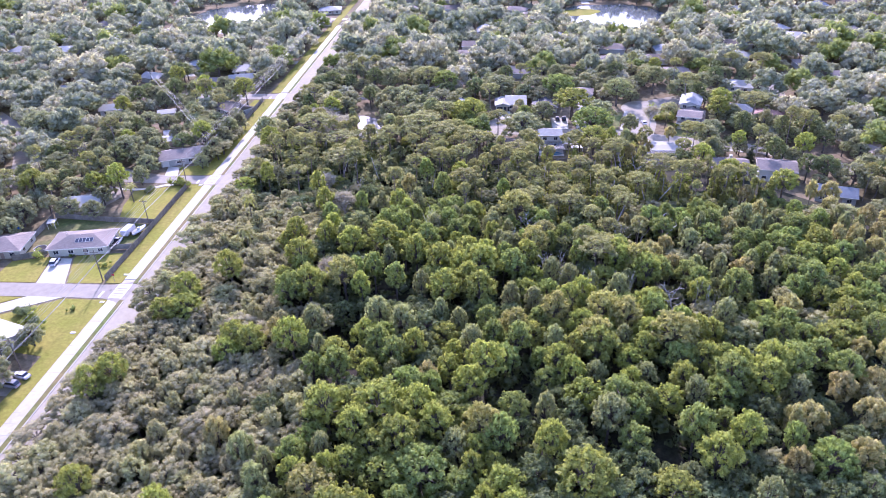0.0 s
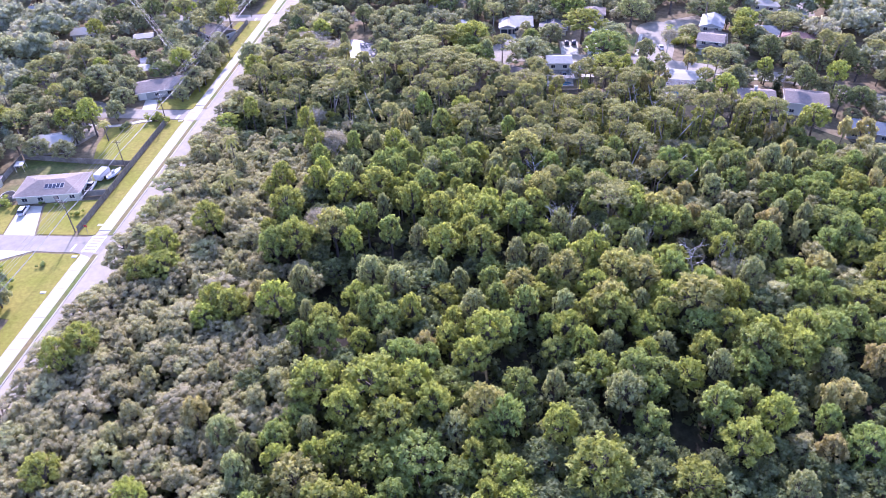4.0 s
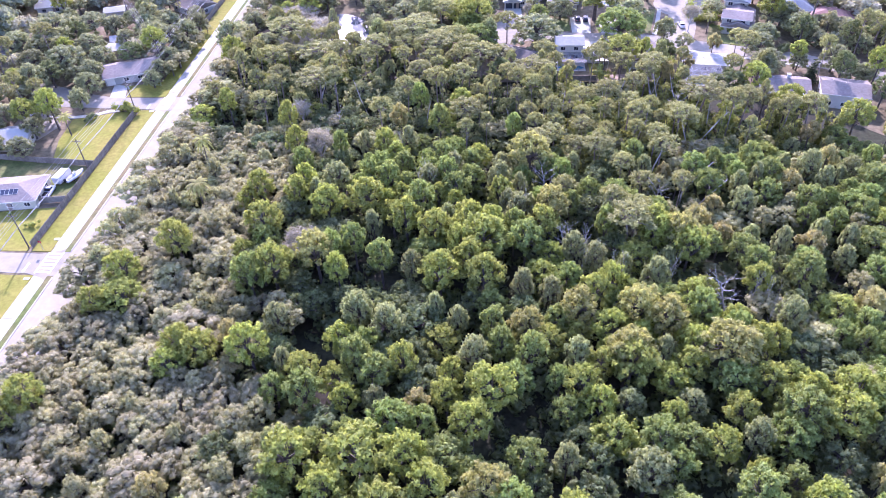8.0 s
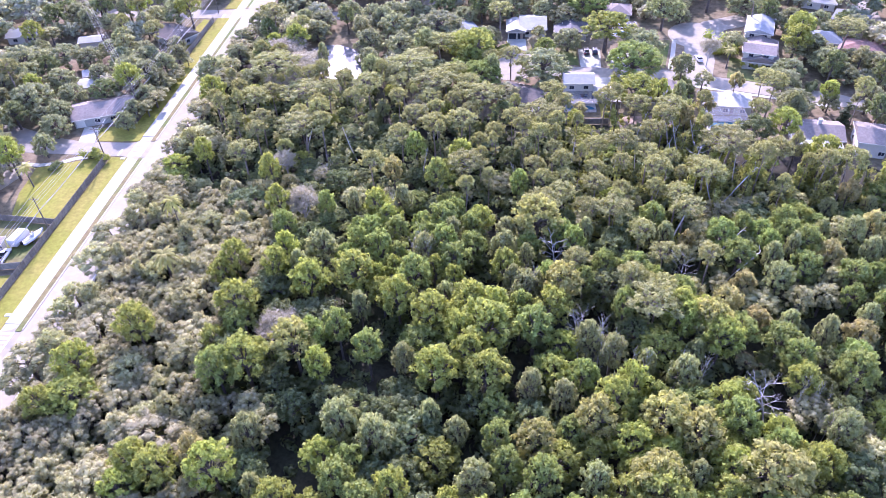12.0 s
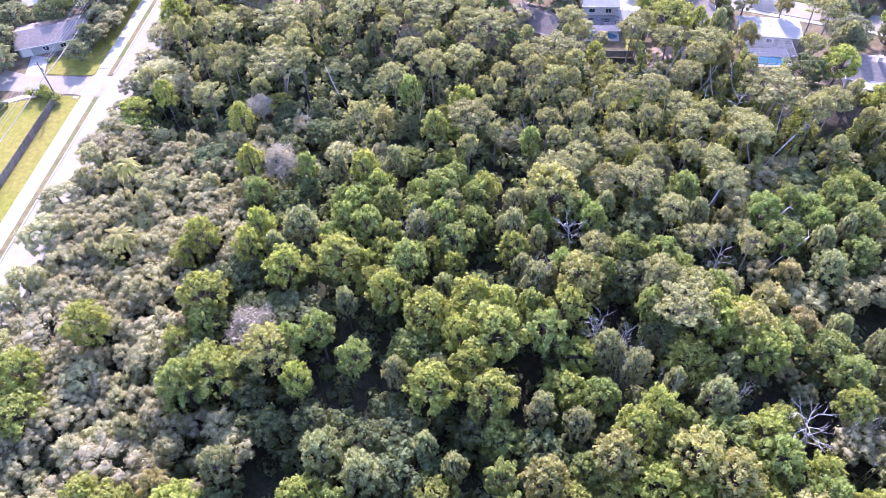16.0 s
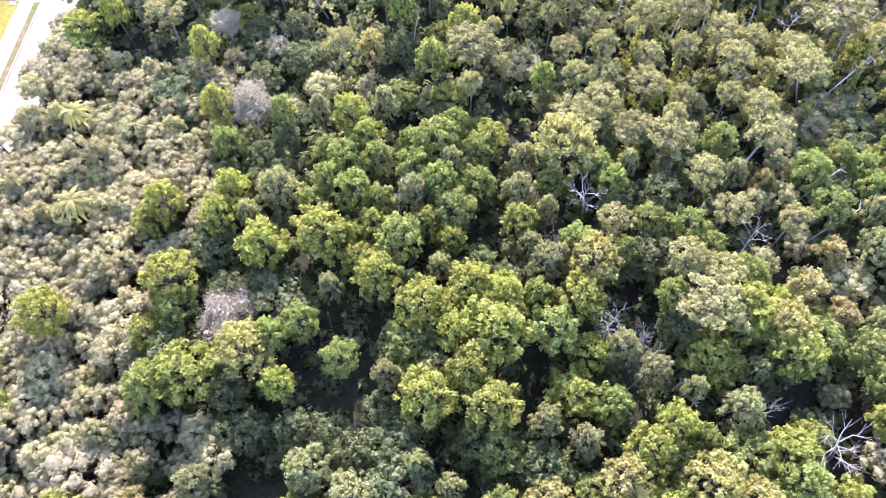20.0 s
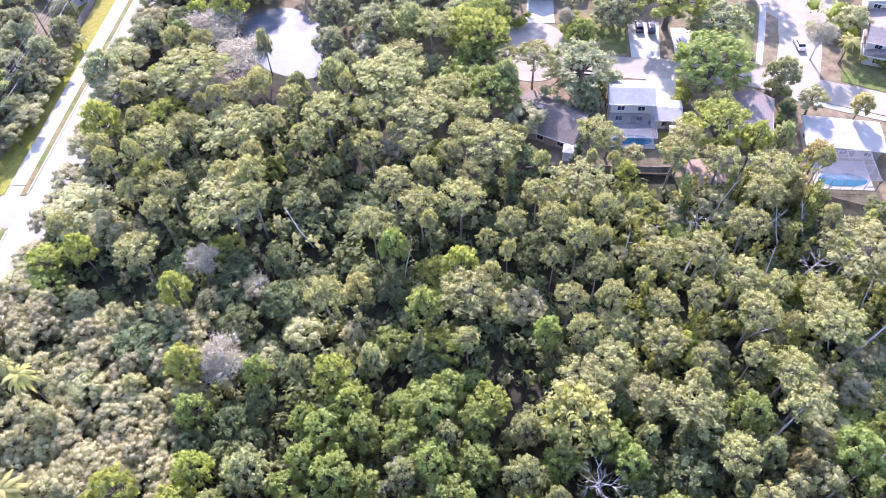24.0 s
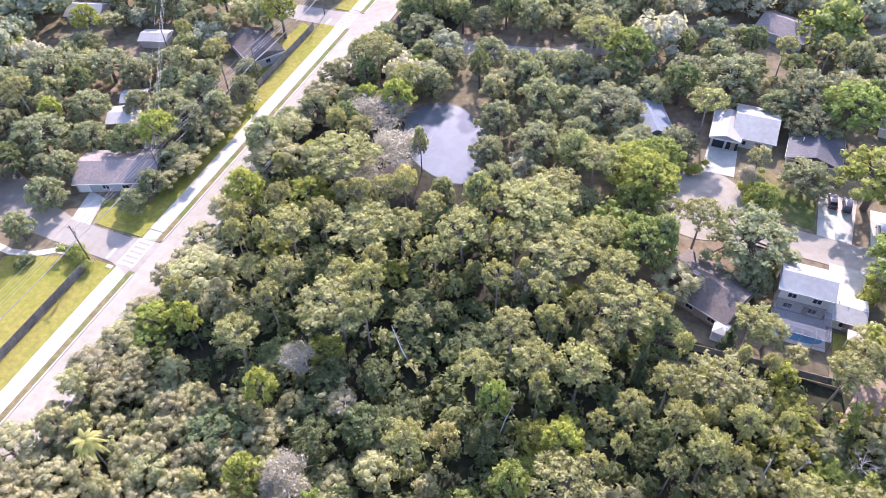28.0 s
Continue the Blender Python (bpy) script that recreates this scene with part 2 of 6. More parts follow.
M["tarp_blue"] = material("blue_tarpaulin", (0.04, 0.14, 0.33), 0.5, 0.15, 1.5, 4, 0.3)
M["screen"] = material("screen_frame", (0.340, 0.364, 0.340), 0.5, 0.05, 2, 4, 0, metal=0.3)
LEAF = {
    "grey": leaf_material("grey_olive_leaves", (0.355, 0.345, 0.195), (0.402, 0.376, 0.228), 0.1, 0.42, puffs=0.16),
    "myrtle": leaf_material("grey_green_leaves", (0.340, 0.345, 0.175), (0.395, 0.382, 0.210), 0.12, 0.42, puffs=0.2),
    "ash": leaf_material("ash_brown_twigs", (0.350, 0.330, 0.255), (0.40, 0.372, 0.29), 0.15, 0.3, puffs=0.12, holes=0.3),
    "green": leaf_material("green_leaves", (0.205, 0.265, 0.084), (0.275, 0.320, 0.108)),
    "deep": leaf_material("deep_green_leaves", (0.140, 0.178, 0.082), (0.195, 0.225, 0.106)),
    "lime": leaf_material("yellow_green_leaves", (0.262, 0.305, 0.078), (0.325, 0.345, 0.098)),
    "gold": leaf_material("golden_green_leaves", (0.310, 0.318, 0.110), (0.365, 0.352, 0.140)),
    "pine": leaf_material("pine_needles", (0.278, 0.284, 0.114), (0.338, 0.330, 0.142), 0.12, 0.36),
    "oak": leaf_material("oak_leaves", (0.245, 0.270, 0.150), (0.305, 0.315, 0.190)),
    # paler and bluer than near foliage: distance haze tinted into the leaf colours
    "hazed_oak": leaf_material("hazed_oak_leaves", (0.300, 0.318, 0.228), (0.360, 0.368, 0.262), spread=0.14, puffs=0.2, holes=0.3),
    "hazed_dark": leaf_material("hazed_dark_leaves", (0.235, 0.266, 0.182), (0.295, 0.316, 0.212), spread=0.14, puffs=0.2, holes=0.3),
    "hazed_pale": leaf_material("hazed_pale_leaves", (0.365, 0.358, 0.262), (0.420, 0.400, 0.300), spread=0.14, puffs=0.2, holes=0.3),
    "tan": leaf_material("tan_leaves", (0.352, 0.338, 0.152), (0.372, 0.330, 0.160)),
    "silver": leaf_material("silver_green_leaves", (0.265, 0.298, 0.145), (0.320, 0.335, 0.175)),
    "palm": leaf_material("palm_fronds", (0.340, 0.340, 0.110), (0.390, 0.365, 0.135)),
    "vine": leaf_material("vine_leaves", (0.255, 0.285, 0.085), (0.315, 0.318, 0.105)),
    "cypress": leaf_material("dark_conifer_leaves", (0.080, 0.105, 0.055), (0.105, 0.125, 0.068)),
}


def mesh_screen():
    """Fine insect screen: most light passes, the rest meets grey thread."""
    m = bpy.data.materials.new("insect_screen")
    m.use_nodes = True
    n, link = m.node_tree.nodes, m.node_tree.links.new
    n["Principled BSDF"].inputs["Base Color"].default_value = (0.16, 0.17, 0.18, 1)
    clear = n.new("ShaderNodeBsdfTransparent")
    ms = n.new("ShaderNodeMixShader")
    ms.inputs[0].default_value = 0.2
    link(clear.outputs[0], ms.inputs[1])
    link(n["Principled BSDF"].outputs[0], ms.inputs[2])
    link(ms.outputs[0], n["Material Output"].inputs["Surface"])
    return m


M["insect_screen"] = mesh_screen()


# ---- mesh tools ----
def mesh_object(name, verts, faces, mat, parent=None, label=""):
    me = bpy.data.meshes.new(name)
    me.from_pydata([tuple(v) for v in verts], [], [tuple(f) for f in faces])
    me.materials.append(mat)
    ob = new(name, me)
    if parent:
        ob.parent = parent
    if label:
        ob["label"] = label
    return ob


def part(name, bm, mat, parent=None, label=""):
    me = bpy.data.meshes.new(name)
    bm.normal_update()
    bm.to_mesh(me)
    bm.free()
    me.materials.append(mat)
    ob = new(name, me)
    if parent:
        ob.parent = parent
    if label:
        ob["label"] = label
    return ob


def share(name, me, parent, m):
    ob = new(name, me)
    ob.parent = parent
    ob.matrix_basis = m
    return ob


def box(bm, c, s, rz=0.0, bevel=0.0):
    r = bmesh.ops.create_cube(bm, size=1.0, matrix=Matrix.LocRotScale(Vector(c), Euler((0, 0, rz)), Vector(s)))
    if bevel:
        es = {e for v in r["verts"] for e in v.link_edges}
        bmesh.ops.bevel(bm, geom=list(es), offset=bevel, segments=1, affect="EDGES")
    return bm


def boxes(*items):
    bm = bmesh.new()
    for it in items:
        box(bm, *it)
    return bm


def prism(pts, z0, z1):
    """Solid with the outline pts (anticlockwise) from z0 to z1."""
    bm = bmesh.new()
    lo = [bm.verts.new((x, y, z0)) for x, y in pts]
    hi = [bm.verts.new((x, y, z1)) for x, y in pts]
    n = len(pts)
    bm.faces.new(hi)
    bm.faces.new(lo[::-1])
    for i in range(n):
        bm.faces.new((lo[i], lo[(i + 1) % n], hi[(i + 1) % n], hi[i]))
    bmesh.ops.recalc_face_normals(bm, faces=bm.faces)
    return bm


def flat(name, pts, z, mat, label, category, kind="structure"):
    return tagged(part(name, prism(pts, z - 0.3, z), M[mat]), label, category, "", kind)


def rect(x0, x1, y0, y1):
    return [(x0, y0), (x1, y0), (x1, y1), (x0, y1)]


def ribbon(path, width):
    """Outline of a strip of that width along a path."""
    left, right = [], []
    for i, p in enumerate(path):
        a, b = path[max(i - 1, 0)], path[min(i + 1, len(path) - 1)]
        d = Vector((b[0] - a[0], b[1] - a[1])).normalized()
        nx, ny = -d.y * width / 2, d.x * width / 2
        left.append((p[0] + nx, p[1] + ny))
        right.append((p[0] - nx, p[1] - ny))
    return right + left[::-1]


def disc(cx, cy, rx, ry, n=28, wob=0.0, seed=0):
    rnd = random.Random(seed)
    ph = [rnd.uniform(0, 6.28) for _ in range(4)]
    out = []
    for i in range(n):
        a = 2 * math.pi * i / n
        k = 1 + wob * (math.sin(2 * a + ph[0]) + 0.6 * math.sin(3 * a + ph[1]) + 0.4 * math.sin(5 * a + ph[2]))
        out.append((cx + rx * k * math.cos(a), cy + ry * k * math.sin(a)))
    return out


# ---- ground, roads, paths ----
bm = bmesh.new()
bmesh.ops.create_grid(bm, x_segments=60, y_segments=60, size=2400, matrix=Matrix.Translation((0, 600, -0.02)))
tagged(part("ground", bm, M["ground"]), "dry sandy ground with thin brown grass", "ground", "", "structure")
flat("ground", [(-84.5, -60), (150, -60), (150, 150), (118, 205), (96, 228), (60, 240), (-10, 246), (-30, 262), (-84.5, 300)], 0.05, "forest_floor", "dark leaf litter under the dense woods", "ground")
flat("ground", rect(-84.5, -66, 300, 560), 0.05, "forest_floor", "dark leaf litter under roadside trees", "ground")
road = flat("road", rect(-94.2, -86.0, -150, 1500), 0.06, "asphalt", "pale sun-bleached two-lane asphalt road", "road")
for nm, x in (("kerb", -94.35), ("kerb", -85.85)):
    for y0, y1 in ((-150, 148.0), (157.3, 222.0), (231.5, 319.0), (328.0, 700)) if x < -90 else ((-150, 700),):
        tagged(part(nm, boxes(((x, (y0 + y1) / 2, 0.05), (0.3, y1 - y0, 0.3))), M["kerb"]), "low concrete kerb along the road edge", "kerb", "", "structure")
for y0, y1 in ((-40, 148.5), (156.8, 222.5), (231, 319), (328, 560)):
    flat("verge", rect(-95.8, -94.5, y0, y1), 0.14, "rough_grass", "narrow grass strip between road and path", "verge")
    flat("verge", rect(-104.0, -99.2, y0, y1), 0.12, "lawn", "mown roadside grass beside the concrete path", "verge")
flat("road", [(-240, 150.2), (-118, 149.6), (-101, 149.2), (-97, 147.8), (-94.2, 145.5), (-94.2, 159.5), (-97, 157.2), (-101, 156.0), (-118, 156.2), (-240, 157.0)], 0.055, "asphalt_grey", "grey asphalt side street", "road")
flat("road", [(-132, 224.6), (-116, 223.8), (-101, 223.2), (-97, 222), (-94.2, 219.8), (-94.2, 233), (-97, 231.2), (-101, 230.2), (-116, 230.4), (-128, 233.5), (-150, 243), (-152, 236), (-140, 230)], 0.055, "asphalt_grey", "grey asphalt side street under trees", "road")
flat("road", [(-190, 322), (-112, 318.8), (-101, 319), (-97, 318), (-94.2, 316), (-94.2, 331), (-97, 328.6), (-101, 327), (-112, 326.6), (-190, 330)], 0.055, "asphalt_grey", "grey asphalt side street further along the road", "road")
for y in (379, 436, 486):
    flat("road", rect(-135, -94.2, y, y + 5.5), 0.055, "concrete", "pale driveway opening off the road", "driveway")
flat("driveway", [(-127.2, 170), (-121.0, 170), (-115.8, 156.2), (-124.4, 156.2)], 0.07, "concrete", "pale concrete driveway of a bungalow", "driveway")
flat("driveway", [(-123, 149.7), (-112.6, 149.5), (-118.5, 146.0), (-127, 141.2), (-136, 139), (-136, 143.5), (-129, 145.5)], 0.07, "concrete", "white concrete driveway curving across the lawn", "driveway")
flat("driveway", [(-119.4, 239), (-114.6, 238), (-112.3, 230.2), (-117.3, 230.2)], 0.07, "kerb", "worn driveway beside a lawn", "driveway")
flat("path", ribbon([(-110.5, 222.6), (-114, 221.8), (-118, 219.2), (-123, 218.2), (-131, 219)], 1.6), 0.07, "concrete", "narrow curving concrete path", "path")
flat("driveway", [(-141, 222), (-139, 207), (-128, 205), (-125, 213.5), (-131, 220)], 0.055, "asphalt_grey", "shaded asphalt yard", "driveway")
flat("lawn", [(-139, 156.8), (-124.9, 156.8), (-127.8, 171), (-139, 168)], 0.06, "lawn", "mown front lawn", "lawn")
flat("lawn", [(-115.3, 156.8), (-105.2, 156.8), (-105.2, 174), (-120.4, 171.5), (-120.4, 170)], 0.06, "lawn", "mown front lawn striped by the mower", "lawn")
flat("lawn", [(-105.0, 193), (-105.0, 222), (-110, 221.4), (-115, 219.6), (-123, 216.8), (-121.5, 205), (-117.5, 193)], 0.06, "lawn", "mown yellow-green corner lawn", "lawn")
flat("lawn", [(-104.0, 148.5), (-111.8, 148.8), (-118, 145), (-126.5, 140.2), (-127, 128), (-104.0, 124)], 0.06, "lawn", "mown corner lawn with a palm shrub", "lawn")
flat("lawn", [(-139, 143.9), (-129.5, 146), (-124, 149.3), (-160, 149.6), (-160, 143)], 0.06, "lawn", "grass plot beside the side street", "lawn")
flat("lawn", [(-112.0, 231), (-104.0, 230.8), (-104.0, 241), (-114.0, 238)], 0.06, "lawn", "mown lawn in front of a bungalow", "lawn")
flat("lawn", [(-112, 288), (-104.8, 284), (-104.8, 316), (-109, 318)], 0.06, "lawn", "mown yellow-green yard beside a fence", "lawn")
flat("ground", [(-139.5, 172), (-105.2, 177), (-105.2, 192), (-140, 195.5)], 0.05, "rough_grass", "shaded back yard with patchy grass", "lawn")

# concrete path of separate slabs, and the crossings
walk_base = tagged(part("pavement", boxes(((-97.5, 200, -0.06), (3.3, 540, 0.2))), M["kerb"]), "wide pale concrete path beside the road", "pavement", "", "structure")
slab_me = bpy.data.meshes.new("slab")
bm = boxes(((0, 0, 0), (3.4, 3.36, 0.14)))
bmesh.ops.bevel(bm, geom=list(bm.edges), offset=0.02, segments=1, affect="EDGES")
bm.to_mesh(slab_me)
bm.free()
slab_me.materials.append(M["concrete"])
y = 62.0
while y < 420:
    if not any(a < y < b for a, b in ((147.0, 158.0), (221.0, 232.5), (317.5, 329.5))):
        share("slab", slab_me, walk_base, pose(-97.5, y, 0.07, 0, 0, 0))
    y += 3.4
for y0, y1 in ((149.3, 156.6), (223.2, 230.8), (319, 327)):
    cross = tagged(new("crosswalk"), "white ladder-striped crossing over the side street", "crossing", "crossings", "structure")
    for x in (-99.4, -95.9):
        part("stripe", boxes(((x, (y0 + y1) / 2, 0.062), (0.3, y1 - y0, 0.012))), M["paint"], cross)
    for i in range(6):
        part("stripe", boxes(((-97.65, y0 + 0.5 + i * (y1 - y0 - 1) / 5, 0.062), (3.2, 0.6, 0.012))), M["paint"], cross)
    tagged(part("stop_line", boxes(((-102.4, y0 + 1.9, 0.062), (0.6, 3.0, 0.012))), M["paint"]), "white painted stop line", "road marking", "", "structure")
tagged(part("edge_line", boxes(((-86.4, 300, 0.067), (0.14, 900, 0.012))), M["paint"]), "thin white edge line on the road", "road marking", "", "structure")

# streets among the houses
flat("road", disc(8, 280.5, 9.5, 11), 0.055, "street", "round end of a residential street", "road")
flat("road", ribbon([(6, 276), (20, 275.5), (32, 275), (56, 273.5), (80, 266), (104, 258.5), (124, 246), (138, 236)], 7.4), 0.06, "street", "pale asphalt residential street", "road")
flat("road", ribbon([(66, 270), (70, 284), (72, 296), (80, 311), (98, 319), (118, 318)], 9.5), 0.058, "street", "pale asphalt street with a bend", "road")
flat("road", disc(73, 303, 10, 11), 0.056, "street", "widened bend of a street", "road")
flat("road", ribbon([(152, 350), (139, 335), (135, 312), (138, 285), (146, 262), (160, 245), (185, 230)], 7.5), 0.058, "asphalt_grey", "grey residential street under trees", "road")
flat("road", ribbon([(-66, 320), (-48, 322), (-36, 325), (-22, 335), (-4, 348), (12, 354), (40, 360), (80, 380)], 7.0), 0.056, "asphalt_grey", "shaded asphalt lane under oaks", "road")
flat("road", ribbon([(-262, 380), (-205, 405), (-195, 430), (-215, 470)], 7.0), 0.056, "asphalt_grey", "residential street between trees", "road")
flat("road", ribbon([(-230, 300), (-200, 275), (-180, 240), (-170, 200), (-165, 160)], 6.5), 0.056, "asphalt_grey", "residential street between trees", "road")
flat("driveway", [(6.9, 300.3), (13.4, 300.3), (13.6, 291), (6.6, 291)], 0.075, "concrete", "concrete driveway before two garage doors", "driveway")
flat("driveway", [(31, 292), (38.5, 292), (37.5, 278.4), (31, 278.8)], 0.075, "concrete", "concrete driveway with parked cars", "driveway")
flat("driveway", [(41, 290), (49, 290), (46.5, 277.8), (41, 278)], 0.075, "concrete", "concrete driveway with two white cars", "driveway")
flat("driveway", [(33.6, 263), (38.6, 263), (41, 271.5), (33.6, 271.8)], 0.075, "concrete", "concrete driveway of a two-storey house", "driveway")
flat("path", ribbon([(64.5, 299.5), (62, 288), (59.3, 277.2)], 1.5), 0.075, "concrete", "straight concrete footpath", "path")
flat("path", ribbon([(3.5, 290.8), (0.8, 294), (-1.8, 299.5), (-5, 303)], 2.6), 0.075, "concrete", "curved pale driveway", "driveway")
flat("path", ribbon([(62, 267.0), (80, 261.0), (104, 253.3)], 1.4), 0.075, "concrete", "footpath along the street", "path")
flat("lawn", [(16, 281), (27, 280.5), (30.5, 280), (30.5, 292), (19, 296)], 0.05, "rough_grass", "patchy front yard", "lawn")
flat("lawn", [(50, 279), (58, 278.5), (63, 299), (54, 300), (50, 292)], 0.05, "rough_grass", "dry brown-green front yard", "lawn")
flat("lawn", [(76, 272), (92, 266), (96, 280), (80, 286)], 0.05, "rough_grass", "dry yard with shrubs", "lawn")
flat("lawn", [(34.6, 246), (39.5, 246), (39.5, 254.5), (34.6, 254.5)], 0.055, "lawn", "small green back lawn", "lawn")
flat("ground", [(36, 236), (60, 238), (58, 249), (40, 247)], 0.056, "sand", "bare sandy ground behind the houses", "ground")
flat("ground", disc(-57, 266.5, 3.2, 6.0, 16, 0.08, 3), 0.06, "sand", "pale sandy bank beside the pond", "ground")
tagged(part("water", prism([(-50.6 - 0.55 * x + 0.83 * y, 282 + 0.83 * x + 0.55 * y) for x, y in disc(0, 0, 15.5, 9.4, 32, 0.04, 5)][::-1], -0.3, 0.065), M["water"]), "still dark blue-grey pond among trees", "pond", "", "structure")
tagged(part("water", prism(disc(-172, 498, 36, 48, 36, 0.06, 8), -0.3, 0.03), M["water"]), "bright pond reflecting the sky", "pond", "", "structure")
tagged(part("water", prism(disc(84, 484, 33, 46, 36, 0.08, 4), -0.3, 0.03), M["water"]), "bright pond reflecting the sky", "pond", "", "structure")
flat("lawn", disc(64, 500, 14, 10, 20, 0.1, 2), 0.05, "lawn", "green grassy spit in the pond", "lawn")


# ---- houses ----
def roof_mesh(w, d, z, rise, kind, over=0.55, thick=0.22):
    """Roof as a closed solid: hip, gable with its ridge along x or y, or flat."""
    W, D = w / 2 + over, d / 2 + over
    bm = bmesh.new()
    lo = [bm.verts.new((x, y, z - thick)) for x, y in ((-W, -D), (W, -D), (W, D), (-W, D))]
    hi = [bm.verts.new((x, y, z)) for x, y in ((-W, -D), (W, -D), (W, D), (-W, D))]
    bm.faces.new(lo[::-1])
    for i in range(4):
        j = (i + 1) % 4
        bm.faces.new((lo[i], lo[j], hi[j], hi[i]))
    if kind == "flat":
        bm.faces.new(hi)
        return bm
    if kind == "hip":
        if W >= D:
            a, b = (-(W - D), 0), (W - D, 0)
        else:
            a, b = (0, -(D - W)), (0, D - W)
    elif kind == "gable_x":
        a, b = (-W, 0), (W, 0)
    else:
        a, b = (0, -D), (0, D)
    ra, rb = bm.verts.new((*a, z + rise)), bm.verts.new((*b, z + rise))
    if kind == "gable_x" or (kind == "hip" and W >= D):
        bm.faces.new((hi[0], hi[1], rb, ra))
        bm.faces.new((hi[2], hi[3], ra, rb))
        bm.faces.new((hi[1], hi[2], rb))
        bm.faces.new((hi[3], hi[0], ra))
    else:
        bm.faces.new((hi[1], hi[2], rb, ra))
        bm.faces.new((hi[3], hi[0], ra, rb))
        bm.faces.new((hi[0], hi[1], ra))
        bm.faces.new((hi[2], hi[3], rb))
    bmesh.ops.recalc_face_normals(bm, faces=bm.faces)
    return bm


def window(parent, x, y, z, w, h, face):
    """Framed window proud of a wall; face is the wall's outward direction: s, n, e or w."""
    rz = {"s": 0, "n": math.pi, "e": math.pi / 2, "w": -math.pi / 2}[face]
    t = 0.09
    fr = part("window", boxes(((0, 0, h / 2), (w, 0.08, t)), ((0, 0, -h / 2), (w + 0.16, 0.14, t)), ((-w / 2, 0, 0), (t, 0.08, h)), ((w / 2, 0, 0), (t, 0.08, h)), ((0, 0, 0), (t * 0.7, 0.07, h))), M["trim"], parent)
    fr.matrix_basis = Matrix.Translation((x, y, z)) @ Matrix.Rotation(rz, 4, "Z")
    part("pane", boxes(((0, 0.01, 0), (w - t, 0.04, h - t))), M["glass"], fr)


def house(cx, cy, w, d, rz, label, roof="roof_grey", wall="wall_cream", eave=2.8, rise=1.8, kind="hip", garage=0, chimney=None, storeys=1, detail=True):
    h = tagged(new("house"), label, "house")
    part("wall", boxes(((0, 0, eave / 2 - 0.05), (w, d, eave - 0.1))), M[wall], h)
    rf = part("roof", roof_mesh(w, d, eave, rise, kind), M[roof], h)
    W, D = w / 2 + 0.57, d / 2 + 0.57
    part("fascia", boxes(((0, -D, eave - 0.12), (2 * W, 0.05, 0.24)), ((0, D, eave - 0.12), (2 * W, 0.05, 0.24)), ((-W, 0, eave - 0.12), (0.05, 2 * D, 0.24)), ((W, 0, eave - 0.12), (0.05, 2 * D, 0.24))), M["trim"], h)
    if kind.startswith("gable"):
        if kind == "gable_x":
            for s in (-1, 1):
                bm = bmesh.new()
                x = s * w / 2
                q = [bm.verts.new(v) for v in ((x, -d / 2, eave - 0.1), (x, d / 2, eave - 0.1), (x, 0, eave + rise * 0.82), (x * 0.985, -d / 2, eave - 0.1), (x * 0.985, d / 2, eave - 0.1), (x * 0.985, 0, eave + rise * 0.82))]
                bm.faces.new(q[:3])
                bm.faces.new(q[3:])
                part("gable", bm, M[wall], h)
    if detail:
        for st in range(storeys):
            zc = 1.45 + 2.8 * st
            for face, n, L, off in (("s", max(1, int(w / 4)), w, -d / 2), ("n", max(1, int(w / 4.5)), w, d / 2), ("e", max(1, int(d / 5)), d, w / 2), ("w", max(1, int(d / 5)), d, -w / 2)):
                for i in range(n):
                    u = (i + 0.5) / n * L - L / 2
                    if face == "s" and garage and st == 0 and u < -w / 2 + garage * 3.2:
                        continue
                    if face in "sn":
                        window(h, u, off + (-0.05 if face == "s" else 0.05), zc, 1.5, 1.2, face)
                    else:
                        window(h, off + (0.05 if face == "e" else -0.05), u, zc, 1.3, 1.2, face)
        part("door", boxes(((w * 0.12 + (1.3 if garage else 0), -d / 2 - 0.05, 1.05), (1.0, 0.1, 2.1))), M["wall_brown"], h)
        for k in range(2):
            px, py = (-0.28 + 0.27 * k) * w, (0.1 - 0.12 * k) * d
            part("vent_pipe", boxes(((px, py, eave + rise * 0.5 + 0.15), (0.16, 0.16, rise * 0.5 + 0.5))), M["trim"], h)
        for g in range(garage):
            gd = part("garage_door", boxes(*[((-w / 2 + 1.7 + g * 3.0, -d / 2 - 0.05, 0.3 + 0.52 * k), (2.5, 0.09, 0.49)) for k in range(4)]), M["glass"] if garage == 2 else M["trim"], h)
            part("frame", boxes(((-w / 2 + 1.7 + g * 3.0, -d / 2 - 0.06, 2.22), (2.9, 0.12, 0.16))), M["trim"], gd)
    if chimney:
        part("chimney", boxes(((chimney[0], chimney[1], eave + rise * 0.5 + 0.6), (0.9, 0.9, rise + 1.2)), ((chimney[0], chimney[1], eave + rise + 1.2), (1.05, 1.05, 0.14))), M[wall], h)
    h.matrix_basis = pose(cx, cy, 0, 0, 0, rz)
    return h


bungalow = house(-120.6, 177.2, 17.5, 10.5, 9, "low bungalow with a mauve-grey hip roof carrying solar panels", "roof_mauve", "wall_cream")
